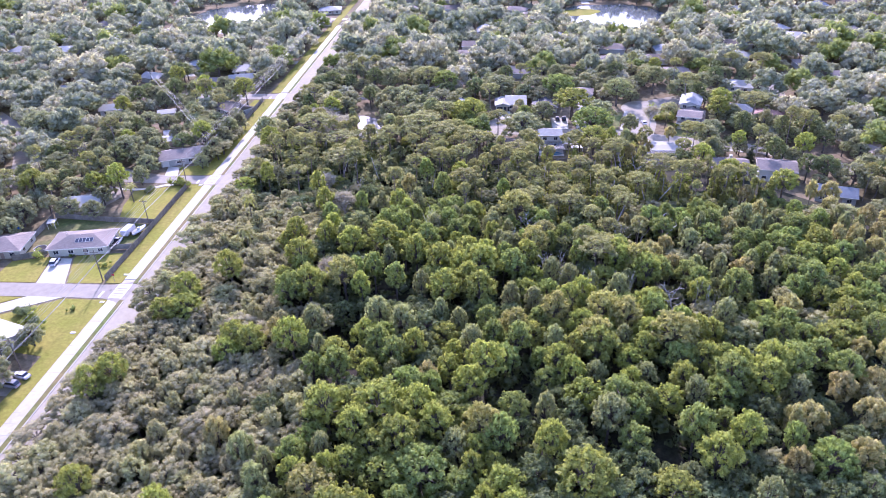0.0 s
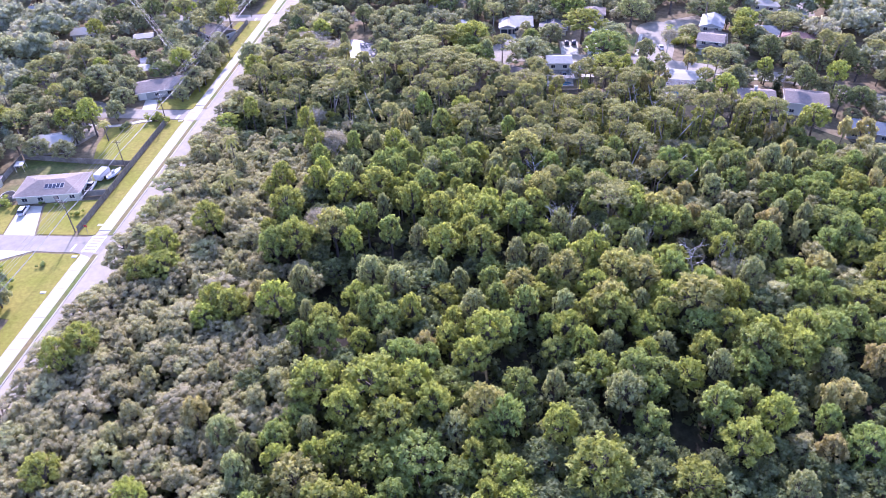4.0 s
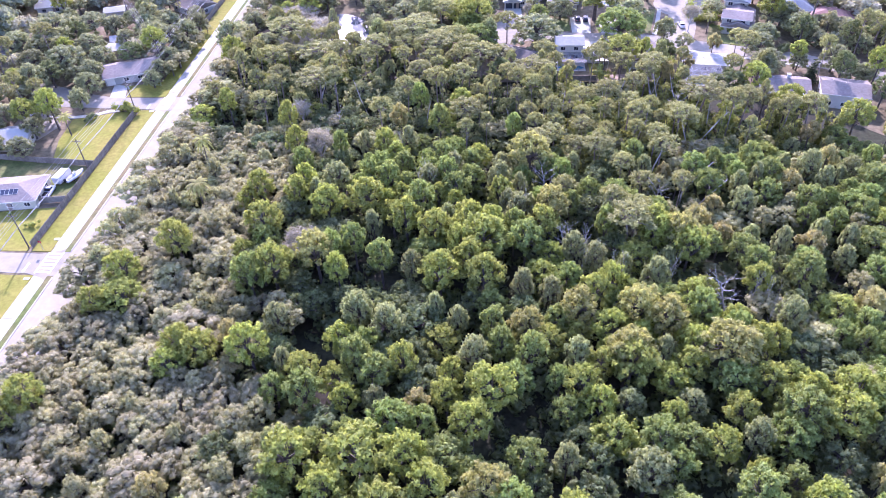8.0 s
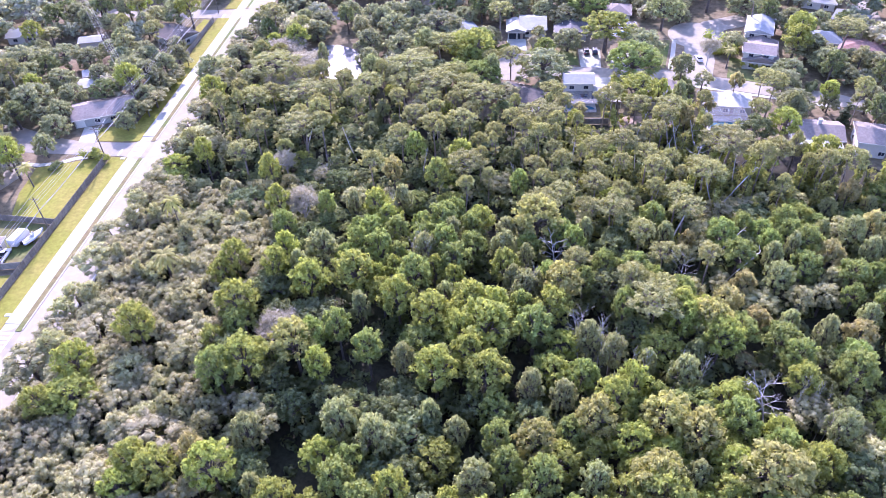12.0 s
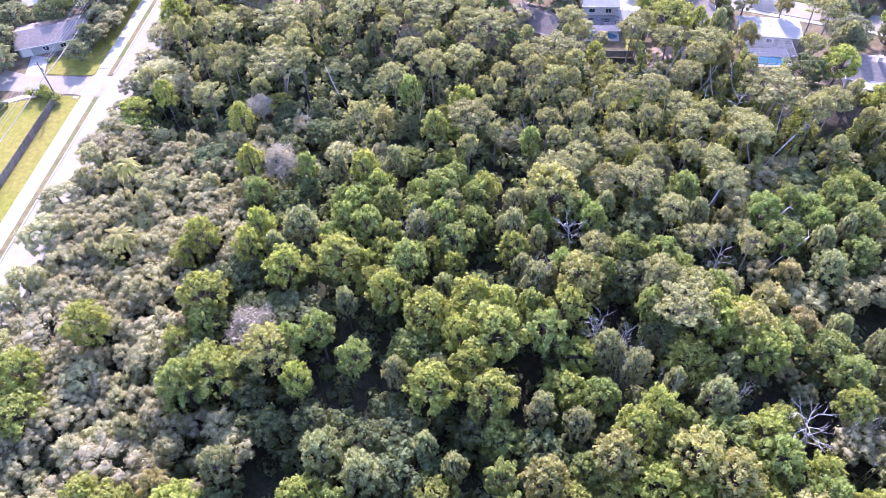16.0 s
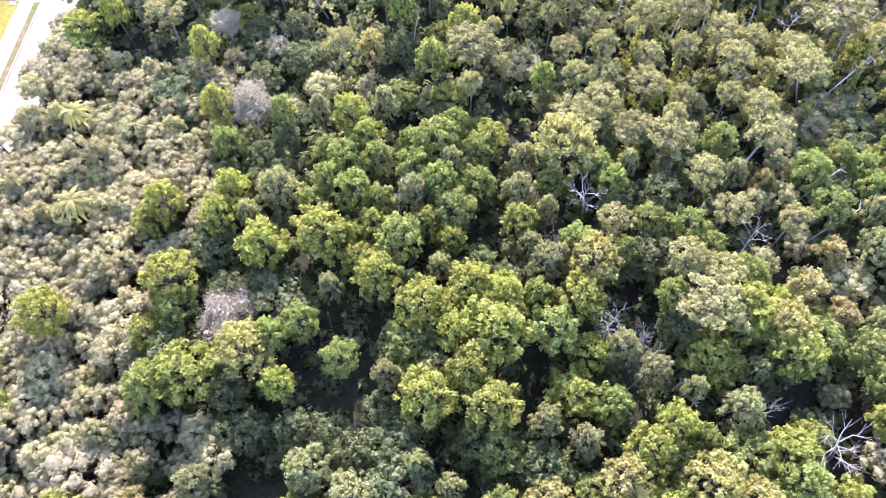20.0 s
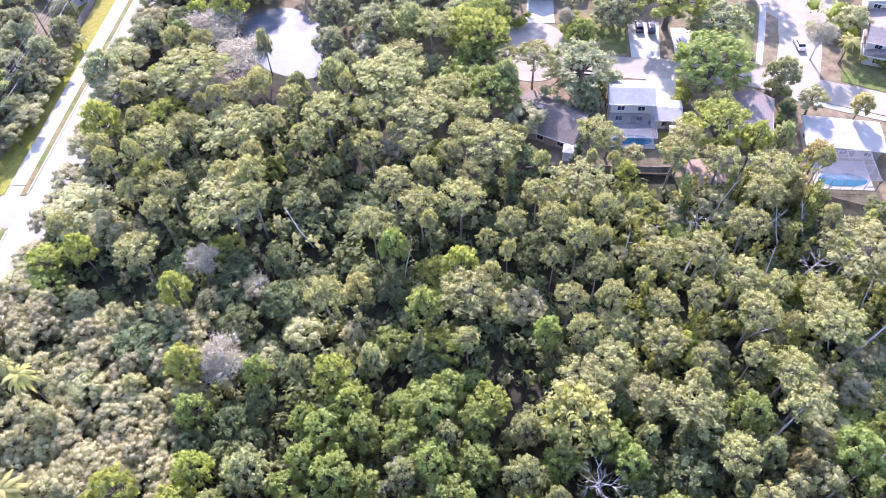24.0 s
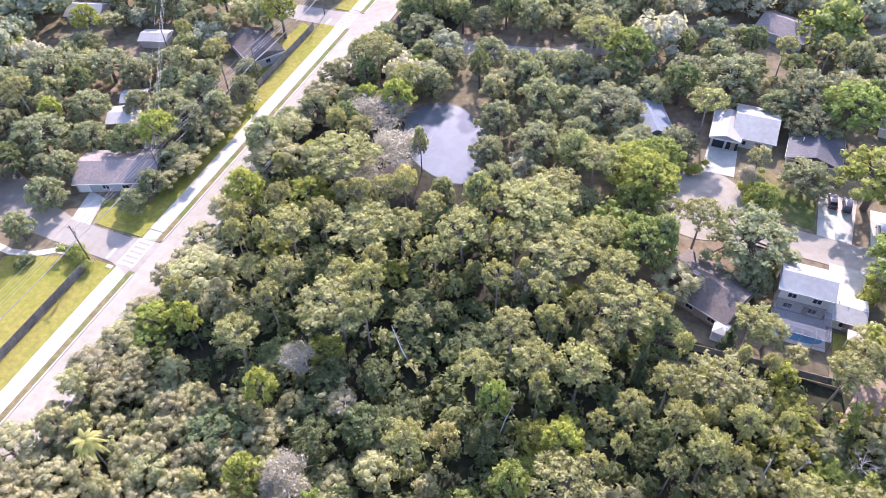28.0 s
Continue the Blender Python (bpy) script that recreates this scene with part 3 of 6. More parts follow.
for k in range(5):
    panel = part("solar_panel", boxes(((0, 0, 0), (1.0, 1.65, 0.05))), M["glass"], bungalow, "dark blue glass solar panel")
    panel.matrix_basis = Matrix.Translation((-0.6 + k * 1.08, -2.6, 3.83)) @ Matrix.Rotation(math.atan2(1.8, 5.8), 4, "X")
    part("frame", boxes(((-0.51, 0, 0.01), (0.03, 1.7, 0.07)), ((0.51, 0, 0.01), (0.03, 1.7, 0.07)), ((0, -0.84, 0.01), (1.0, 0.03, 0.07)), ((0, 0.84, 0.01), (1.0, 0.03, 0.07))), M["trim"], panel)
house(-118.5, 127.5, 13, 12, -20, "bungalow with a pale blue-grey gable roof", "roof_pale", "wall_grey", kind="gable_x")
house(-145, 174.5, 14, 11, 9, "bungalow with a mauve shingle roof behind a fence", "roof_mauve", "wall_cream")
house(-134, 203.5, 11, 9, 10, "white-roofed house half hidden by trees", "roof_white", "wall_white", kind="gable_x")
house(-115.4, 245.8, 17.5, 10.5, 22, "long bungalow with a mauve-grey shingle roof", "roof_mauve", "wall_grey", kind="gable_x", garage=1)
house(-127.6, 262.2, 6.5, 6, 25, "open-sided shelter with a bright white roof", "roof_white", "wall_brown", 2.6, 0.7, "gable_x", detail=False)
house(-130.5, 269.5, 5, 4.5, 25, "small grey-roofed shed beside trees", "roof_grey", "wall_grey", 2.4, 0.9, "gable_x", detail=False)
house(-113, 299.5, 14, 9.5, -33, "bungalow with a brown shingle gable roof and white walls", "roof_brown", "wall_white", kind="gable_x")
house(-171, 300, 10, 7, 15, "low white building with a pale roof", "roof_white", "wall_white", kind="gable_x")
house(-143, 295, 7, 5, 15, "small white-roofed outbuilding among dark trees", "roof_white", "wall_white", 2.5, 0.8, "gable_x", detail=False)
house(-127, 363, 13, 11, 15, "house with a pale grey roof beside the road", "roof_pale", "wall_cream")
house(-123, 346, 14, 6, 15, "long low house with a white roof", "roof_white", "wall_white", kind="gable_x")
house(-140, 340, 12, 9, 10, "brown-roofed house among trees", "roof_mauve", "wall_cream")
house(-113, 473, 18, 12, 10, "large house with a brown hip roof near the pond", "roof_mauve", "wall_cream")
house(-112, 510, 15, 11, 10, "house with a grey-brown hip roof", "roof_grey", "wall_cream")

house(16.0, 308.0, 8.6, 12.0, 0, "house with a pale metal gable roof in front of oaks", "roof_pale", "wall_white", 2.9, 2.0, "gable_x")
house(10.0, 305.0, 5.8, 9.4, 0, "garage wing with a pale roof and two dark doors", "roof_white", "wall_white", 2.9, 1.1, "gable_y", garage=2)
house(28.4, 260.2, 8.4, 6.4, 0, "two-storey house with a pale grey gable roof", "roof_pale", "wall_white", 5.7, 1.3, "gable_x", storeys=2)
house(35.9, 258.3, 5.6, 5.4, -3, "single-storey wing with a pale roof", "roof_pale", "wall_white", 2.8, 0.8, "gable_x")
house(11.8, 255.4, 13.5, 10.5, -24, "house with a dark brown shingle roof in tree shade", "roof_brown", "wall_brown", 2.8, 2.0, "gable_x", chimney=(-2, -1.5))
house(53.2, 256.8, 7.6, 12.5, -12, "house with a mauve-brown gable roof", "roof_mauve", "wall_cream", 2.9, 1.6, "gable_y")
house(70.5, 252.6, 14, 7.5, -6, "house with a flat bright white roof", "roof_white", "wall_cream", 3.0, 0.4, "gable_x")
house(91, 236.4, 12.5, 9.5, -8, "house with a grey-brown gable roof and white patio cover", "roof_mauve", "wall_white", kind="gable_x", chimney=(0.5, 0.5))
house(106, 231.4, 12, 10, -14, "house with a grey-brown roof and pale walls", "roof_mauve", "wall_white", 4.4, 1.6, "gable_x", storeys=1)
house(119.5, 214, 12, 8, -18, "house with a blue-grey roof at the wood's edge", "roof_blue", "wall_grey", kind="gable_x")
house(89, 285, 10, 17, -15, "long house with a mauve-brown roof", "roof_mauve", "wall_cream", kind="gable_y")
house(122, 330, 11, 10, -20, "house with a pale square roof", "roof_pale", "wall_white")
house(127, 312, 10, 9, -35, "house with a pale gable roof", "roof_pale", "wall_white", kind="gable_x")
house(123, 288, 14, 10, -30, "house with a reddish-brown tiled hip roof", "roof_red", "wall_white")
house(112, 296, 11, 9, -10, "house with a blue-grey roof under large trees", "roof_blue", "wall_white")
house(47.5, 320, 8.5, 9, -8, "house with a brown-mauve hip roof behind a drive", "roof_mauve", "wall_cream")
house(29, 303, 10.5, 9.5, -3, "house with a dark grey gable roof behind oaks", "roof_dark", "wall_grey", kind="gable_y")
house(92, 299.5, 8, 13, -18, "tall pale-walled house with a grey roof", "roof_grey", "wall_white", 5.2, 1.3, "gable_y", storeys=2)
house(87.5, 282, 9, 8, -18, "two-storey house with a mauve roof and pale walls", "roof_mauve", "wall_white", 5.2, 1.2, "gable_x", storeys=2)
house(-7.2, 301.5, 8, 11, 25, "house with a blue-grey gable roof in shade", "roof_blue", "wall_grey", kind="gable_y")
house(162, 266, 12, 10, 10, "house with a red-brown roof", "roof_red", "wall_brown")
rnd = random.Random(11)
FAR_RIGHT = ((20, 354, 1), (45, 385, 2), (72, 398, 1), (16, 395, 3), (98, 352, 1), (100, 395, 5), (135, 380, 2), (165, 365, 1), (168, 310, 3), (190, 285, 4), (195, 330, 1), (205, 370, 5), (120, 425, 1), (150, 430, 3), (180, 420, 2), (215, 430, 1), (40, 430, 3), (60, 445, 1), (20, 500, 1), (135, 480, 2), (165, 490, 0), (200, 490, 3), (240, 470, 1), (235, 350, 2), (245, 400, 4), (120, 540, 1), (160, 550, 2), (210, 560, 4), (30, 560, 3), (260, 540, 1))
FAR_LEFT = ((-12, 386, 4), (0, 440, 5), (-35, 420, 1), (-20, 480, 4), (-165, 262, 4), (-180, 215, 1), (-205, 330, 3), (-172, 350, 0), (-228, 390, 4), (-180, 390, 1), (-250, 330, 0), (-240, 270, 4), (-160, 420, 1), (-245, 440, 0), (-280, 460, 4), (-270, 520, 1), (-30, 540, 1), (-215, 180, 4), (-225, 225, 0))
roofs = ("roof_white", "roof_mauve", "roof_pale", "roof_grey", "roof_brown", "roof_blue")
words = ("white", "mauve-brown", "pale grey", "grey", "dark brown", "blue-grey")
for x, y, r in FAR_RIGHT + FAR_LEFT:
    house(x, y, rnd.uniform(11, 15), rnd.uniform(9, 11), rnd.choice((0, 90, 20, -20)) + rnd.uniform(-8, 8), "distant bungalow with a %s roof among trees" % words[r], roofs[r], rnd.choice(("wall_cream", "wall_white", "wall_grey")), rnd.uniform(2.7, 3.2), rnd.uniform(1.5, 2.2), rnd.choice(("hip", "gable_x", "hip")), detail=False)

# further bungalows in loose rows, each with a pale drive
known = [(o.matrix_basis.translation.x, o.matrix_basis.translation.y) for o in scene.objects if o.name.startswith("house") and o.parent is None]
for row in range(8):
    for col in range(26):
        x, y = -330 + col * 25 + rnd.uniform(-5, 5), 338 + row * 34 + rnd.uniform(-5, 5)
        if rnd.random() < 0.35 or -124 < x < -60 or x < -80 - 0.62 * y or x > 40 + 0.55 * y or -60 < x < 0 and y < 400:
            continue
        if abs(x + 172) < 44 and abs(y - 498) < 56 or abs(x - 84) < 42 and abs(y - 484) < 54 or any((x - a) ** 2 + (y - c) ** 2 < 19 ** 2 for a, c in known):
            continue
        r = rnd.choice((1, 1, 2, 3, 3, 4, 4, 5))
        house(x, y, rnd.uniform(11, 15), rnd.uniform(9, 11), rnd.choice((0, 0, 90)) + rnd.uniform(-10, 10), "distant bungalow with a %s roof among trees" % words[r], roofs[r], rnd.choice(("wall_cream", "wall_white", "wall_grey")), rnd.uniform(2.7, 3.2), rnd.uniform(1.5, 2.2), rnd.choice(("hip", "gable_x", "hip")), detail=False)
        flat("driveway", rect(x - 3, x + 2.5, y - 16, y - 6), 0.05, "concrete", "pale concrete driveway of a distant bungalow", "driveway")
        known.append((x, y))


# ---- trees ----
ICO = []


def ico():
    if not ICO:
        bm = bmesh.new()
        for co in ((1, 0, 0), (-1, 0, 0), (0, 1, 0), (0, -1, 0), (0, 0, 1), (0, 0, -1)):
            bm.verts.new(co)
        bm.verts.ensure_lookup_table()
        bm.verts.index_update()
        for f in ((0, 2, 4), (2, 1, 4), (1, 3, 4), (3, 0, 4), (2, 0, 5), (1, 2, 5), (3, 1, 5), (0, 3, 5)):
            bm.faces.new([bm.verts[i] for i in f])
        ICO.append(np.array([v.co[:] for v in bm.verts]))
        ICO.append(np.array([[v.index for v in f.verts] for f in bm.faces]))
        bm.free()
    return ICO


def leaf_cloud(rng, lobes, per_area, size, core=0.8, droop=0.0):
    """Small leaf clumps spread over a set of lobes (centre, radius, flatness), round uneven inner cores."""
    vs, fs, base = [], [], 0
    iv, jf = ico()
    for c, r, fl in lobes:
        c = np.array(c, float)
        if core:
            k = iv * (r * core * (1 + 0.15 * rng.normal(size=(len(iv), 1)))) * np.array([1, 1, fl]) + c
            vs.append(k)
            fs.append(jf + base)
            base += len(iv)
        n = max(8, int(per_area * r * r))
        d = rng.normal(size=(n, 3))
        d[:, 2] = d[:, 2] * 0.9 + 0.35
        d /= np.linalg.norm(d, axis=1)[:, None]
        p = c + d * r * rng.uniform(0.78, 1.14, (n, 1)) * np.array([1, 1, fl])
        p[:, 2] -= droop * rng.random(n)
        nr = d + rng.normal(size=(n, 3)) * 0.3
        nr /= np.linalg.norm(nr, axis=1)[:, None]
        u = np.cross(nr, rng.normal(size=(n, 3)))
        u /= np.linalg.norm(u, axis=1)[:, None] + 1e-9
        w = np.cross(nr, u)
        s = size * 1.3 * rng.uniform(0.55, 1.35, (n, 1))
        q = np.stack([p - u * s * 0.6, p + u * s * 0.6 + w * s * rng.uniform(-0.25, 0.25, (n, 1)), p + w * s * rng.uniform(0.6, 1.15, (n, 1)) + nr * s * 0.2], 1).reshape(-1, 3)
        vs.append(q)
        fs.append(base + np.arange(3 * n).reshape(-1, 3))
        base += 3 * n
    return np.concatenate(vs), np.concatenate(fs)


def np_mesh(name, v, f, mat, smooth=False):
    me = bpy.data.meshes.new(name)
    me.vertices.add(len(v))
    me.vertices.foreach_set("co", np.ascontiguousarray(v, dtype=np.float32).ravel())
    f = np.ascontiguousarray(f, dtype=np.int32)
    me.loops.add(f.size)
    me.loops.foreach_set("vertex_index", f.ravel())
    me.polygons.add(len(f))
    me.polygons.foreach_set("loop_start", np.arange(0, f.size, f.shape[1], dtype=np.int32))
    me.update(calc_edges=True)
    me.validate()
    me.materials.append(mat)
    return me


def limb(vs, fs, pts, radii, sides=6):
    """Tapered tube along points, added to vertex and face lists."""
    base = len(vs)
    if base:
        o = Vector(pts[0])
        near = min(range(base), key=lambda k: (vs[k] - o).length_squared)
        fs.append((near, base, base + 1))
    for i, p in enumerate(pts):
        a, b = Vector(pts[max(i - 1, 0)]), Vector(pts[min(i + 1, len(pts) - 1)])
        d = (b - a).normalized()
        x = d.orthogonal().normalized()
        y = d.cross(x)
        for k in range(sides):
            t = 2 * math.pi * k / sides
            vs.append(Vector(p) + (x * math.cos(t) + y * math.sin(t)) * radii[i])
    for i in range(len(pts) - 1):
        for k in range(sides):
            a, b = base + i * sides + k, base + i * sides + (k + 1) % sides
            fs.append((a, b, b + sides))
            fs.append((a, b + sides, a + sides))


def trunk_of(rng, height, r0, targets, lean=0.4, split=0.45):
    vs, fs = [], []
    bx, by = rng.normal(0, lean, 2)
    mid = [(bx * t * t, by * t * t, height * t) for t in (0, 0.3, 0.6, 0.85)]
    limb(vs, fs, mid, [r0 * 1.25, r0, r0 * 0.75, r0 * 0.45])
    for tx, ty, tz in targets:
        s = split + rng.random() * (0.8 - split)
        p0 = Vector((bx * s * s, by * s * s, height * s))
        p2 = Vector((tx, ty, tz))
        p1 = p0.lerp(p2, 0.5) + Vector((rng.normal(0, 0.2), rng.normal(0, 0.2), 0.3))
        limb(vs, fs, [p0, p1, p2], [r0 * 0.45, r0 * 0.3, r0 * 0.12], 4)
    return np.array([v[:] for v in vs]), np.array(fs)


def dome(rng, R, depth, z, n, lobe, fl, low=-0.35, inset=0.78):
    """Puffs set over a dome of radius R and that depth whose top is at z."""
    lobes = []
    for i in range(n):
        c = 1 - (i + 0.5) / n * (1 - low)
        a = i * 2.39996 + rng.normal(0, 0.35)
        sn = math.sqrt(max(0, 1 - c * c))
        k = inset * rng.uniform(0.66, 1.26)
        lobes.append(((R * k * sn * math.cos(a), R * k * sn * math.sin(a), z - depth + (depth - lobe * 0.7) * c * rng.uniform(0.85, 1.0)), lobe * rng.uniform(0.72, 1.28), fl))
    return lobes


def broadleaf(seed, height, R, n, lobe, per_area, size, fl=0.85, depth=0.9, core=0.8):
    """Crown of separate rounded puffs of leaves over limbs."""
    rng = np.random.default_rng(seed)
    lobes = dome(rng, R, R * depth, height, n, lobe, fl)
    v, f = leaf_cloud(rng, lobes, per_area, size, core)
    tv, tf = trunk_of(rng, height * 0.8, 0.05 * R + 0.08, [l[0] for l in lobes[::4]])
    return (v, f), (tv, tf)


def pine(seed, height, R, n, per_area, size):
    """Tall bare trunk with a rounded head of needle tufts near the top."""
    rng = np.random.default_rng(seed)
    lobes = dome(rng, R, R * 0.8, height, n, R * 0.155, 0.8, -0.2, 0.86)
    for i in range(4):
        a = rng.uniform(0, 6.28)
        rr = R * rng.uniform(0.2, 0.5)
        lobes.append(((rr * math.cos(a), rr * math.sin(a), height - R * rng.uniform(1.4, 1.9)), rng.uniform(0.4, 0.7), 0.7))
    v, f = leaf_cloud(rng, lobes, per_area, size, 0.68)
    tv, tf = trunk_of(rng, height * 0.95, 0.2, [l[0] for l in lobes[::2]], 0.5, 0.74)
    return (v, f), (tv, tf)


def twiggy(seed, height, R, n):
    """Thin ash-coloured crown: sprays of fine twigs over forked limbs, with few leaves."""
    rng = np.random.default_rng(seed)
    lobes = dome(rng, R, R * 0.9, height, n, R * 0.24, 0.85, -0.1, 0.72)
    v, f = leaf_cloud(rng, lobes, 60, 0.2, 0)
    vs, fs, base = [v], [f], len(v)
    root = np.array([0, 0, height * 0.55])
    for c, r, fl in lobes:
        k = 100
        c = np.array(c)
        d = rng.normal(size=(k, 3)) * 0.75 + (c - root) / np.linalg.norm(c - root)
        d /= np.linalg.norm(d, axis=1)[:, None]
        p = c + rng.normal(size=(k, 3)) * r * 0.45
        side = np.cross(d, rng.normal(size=(k, 3)))
        side /= np.linalg.norm(side, axis=1)[:, None] + 1e-9
        ln = r * rng.uniform(0.5, 1.25, (k, 1))
        w = 0.022
        q = np.stack([p - side * w, p + side * w, p + d * ln], 1).reshape(-1, 3)
        vs.append(q)
        fs.append(base + np.arange(3 * k).reshape(-1, 3))
        base += 3 * k
    tv, tf = trunk_of(rng, height * 0.8, 0.16, [l[0] for l in lobes], 0.4, 0.35)
    return (np.concatenate(vs), np.concatenate(fs)), (tv, tf)


def bare_tree(seed, height, spread, lean=0.0):
    """Dead tree: bleached trunk with forked bare limbs."""
    rng = np.random.default_rng(seed)
    vs, fs = [], []
    tip = Vector((lean, lean * 0.4, height))
    limb(vs, fs, [(0, 0, 0), tip * 0.5 + Vector((0.2, 0, 0)), tip], [0.15, 0.09, 0.03])
    for i in range(13):
        s = 0.45 + 0.55 * i / 13
        p0 = tip * s
        a = i * 2.4 + rng.normal(0, 0.3)
        ln = spread * rng.uniform(0.35, 1.0)
        p1 = p0 + Vector((math.cos(a) * ln * 0.5, math.sin(a) * ln * 0.5, ln * rng.uniform(0.15, 0.6)))
        bend = a + rng.normal(0, 0.7)
        p2 = p1 + Vector((math.cos(bend) * ln * 0.5, math.sin(bend) * ln * 0.5, ln * rng.uniform(0.0, 0.5)))
        limb(vs, fs, [p0, p1, p2], [0.042, 0.03, 0.011], 5)
        for k in (-0.6, 0.5, 0.9):
            p3 = p1.lerp(p2, 0.3 + 0.3 * abs(k)) + Vector((math.cos(a + k) * ln * 0.45, math.sin(a + k) * ln * 0.45, ln * 0.25))
            limb(vs, fs, [p1.lerp(p2, 0.3 * abs(k)), p3], [0.02, 0.008], 4)
    return np.array([v[:] for v in vs]), np.array(fs)


def palm_crown(seed, height, n, ln):
    """Arching feathered fronds round the head of a palm."""
    rng = np.random.default_rng(seed)
    vs, fs = [], []
    for i in range(n):
        a = i * 2.39996
        up = 0.75 - 1.1 * i / n
        prev = None
        for k in range(7):
            t = k / 6
            r = ln * t
            z = height + ln * (up * t - 0.62 * t * t)
            wd = 0.42 * math.sin(math.pi * min(0.97, 0.12 + 0.86 * t)) + 0.03
            c, s = math.cos(a), math.sin(a)
            vs += [(r * c - wd * s, r * s + wd * c, z - 0.12), (r * c, r * s, z + 0.06), (r * c + wd * s, r * s - wd * c, z - 0.12)]
            b = len(vs) - 3
            if k:
                fs += [(b - 3, b - 2, b + 1), (b - 3, b + 1, b), (b - 2, b - 1, b + 2), (b - 2, b + 2, b + 1)]
    return np.array(vs), np.array(fs)


def tree(name, crown, trunk, leaf, bark, label, category="tree", group="trees of the woods"):
    t = tagged(new(name), label, category, group)
    tr = new("trunk", np_mesh("trunk", *trunk, bark))
    tr.parent = t
    if crown is not None:
        cr = new("crown", np_mesh("crown", *crown, leaf))
        cr.parent = t
    return t


# prototypes: (thing, raw meshes)
KIND = {}


def proto(key, name, made, leaf, bark, label, group="trees of the woods"):
    KIND.setdefault(key, []).append([tree(name, made[0], made[1], LEAF[leaf], M[bark], label, "tree", group), False])


for s in range(4):
    proto("grey", "scrub_oak", broadleaf(10 + s, 10, 3.0, 40, 0.70, 100, 0.2, depth=1.15, core=0.9), "grey", "bark", "grey-olive scrub oak with a dense fine-leaved crown", "scrub oaks by the road")
    proto("myrtle", "wax_myrtle", broadleaf(15 + s, 9.5, 2.9, 38, 0.68, 96, 0.2, depth=1.2, core=0.9), "myrtle", "bark", "grey-green wax myrtle with a fine dense crown", "wax myrtles")
    proto("green", "broadleaf_tree", broadleaf(20 + s, 10, 3.6, 84, 0.49, 104, 0.27, depth=1.0, core=0.74), "green", "bark", "fresh green broadleaf tree with a lumpy crown", "green trees of the swamp")
    proto("deep", "swamp_tree", broadleaf(30 + s, 9, 3.3, 70, 0.48, 100, 0.28, depth=1.1, core=0.74), "deep", "bark", "deep green swamp tree with a lumpy crown", "dark trees of the swamp")
    proto("pine", "pine_tree", pine(40 + s, 16, 3.4, 70, 118, 0.225), "pine", "pine_bark", "tall pine with tufted rounded head above bare trunk", "pines")
    proto("oak", "oak_tree", broadleaf(60 + s, 10, 5.5, 110, 0.72, 74, 0.28, depth=1.0, core=0.8), "oak", "bark", "wide spreading oak with a dull green crown", "oaks among the houses")
for s in range(2):
    proto("grand", "broadleaf_tree", broadleaf(26 + s, 11, 5.2, 150, 0.53, 100, 0.27, depth=0.85, core=0.74), "green", "bark", "large fresh green broadleaf tree with a lumpy crown", "green trees of the swamp")
for s in range(2):
    proto("gold", "bay_tree", broadleaf(86 + s, 10, 3.4, 84, 0.46, 110, 0.26, depth=0.95, core=0.74), "gold", "bark", "golden yellow-green bay tree with a lumpy crown", "yellow-green trees")
for s in range(3):
    proto("lime", "bay_tree", broadleaf(80 + s, 9.5, 3.4, 80, 0.47, 106, 0.27, depth=1.0, core=0.74), "lime", "bark", "bright yellow-green bay tree", "yellow-green trees")
for s in range(2):
    proto("ash", "bare_scrub_tree", twiggy(70 + s, 10, 3.2, 44), "ash", "dead", "ash-brown twiggy tree with few leaves", "twiggy trees")
    proto("silver", "willow", broadleaf(90 + s, 11, 5.0, 130, 0.56, 92, 0.27, depth=0.85, core=0.76), "silver", "bark", "large pale green tree with a soft fine-leaved crown", "pale trees of the swamp")
    proto("tan", "flowering_tree", broadleaf(100 + s, 11, 4.0, 34, 0.88, 60, 0.37, depth=1.0), "tan", "bark", "tree with a yellowish-tan flowering crown", "tan trees")
for s in range(3):
    snag = tree("dead_tree", None, bare_tree(110 + s, 11, 3.4, (s - 1) * 2.0), None, M["dead"], "bleached dead tree with bare forked limbs", "dead tree", "dead trees")
    KIND.setdefault("snag", []).append([snag, False])
for s in range(2):
    vs, fs = [], []
    limb(vs, fs, [(0, 0, 0), (1.2 + s, 0.3, 6), (3.2 + s, 0.9 - s, 12.5)], [0.17, 0.13, 0.06])
    for z, a in ((7.5, 0.5), (9.0, 3.0), (10.4, 4.4), (11.4, 1.6)):
        k = (z / 12.5) ** 1.4
        p = Vector(((3.2 + s) * k, (0.9 - s) * k, z))
        limb(vs, fs, [p, p + Vector((math.cos(a) * 0.9, math.sin(a) * 0.9, 0.7))], [0.05, 0.02], 4)
    stick = tree("leaning_trunk", None, (np.array([v[:] for v in vs]), np.array(fs)), None, M["dead"], "thin grey dead trunk leaning among the pines", "dead tree", "leaning trunks")
    KIND.setdefault("stick", []).append([stick, False])


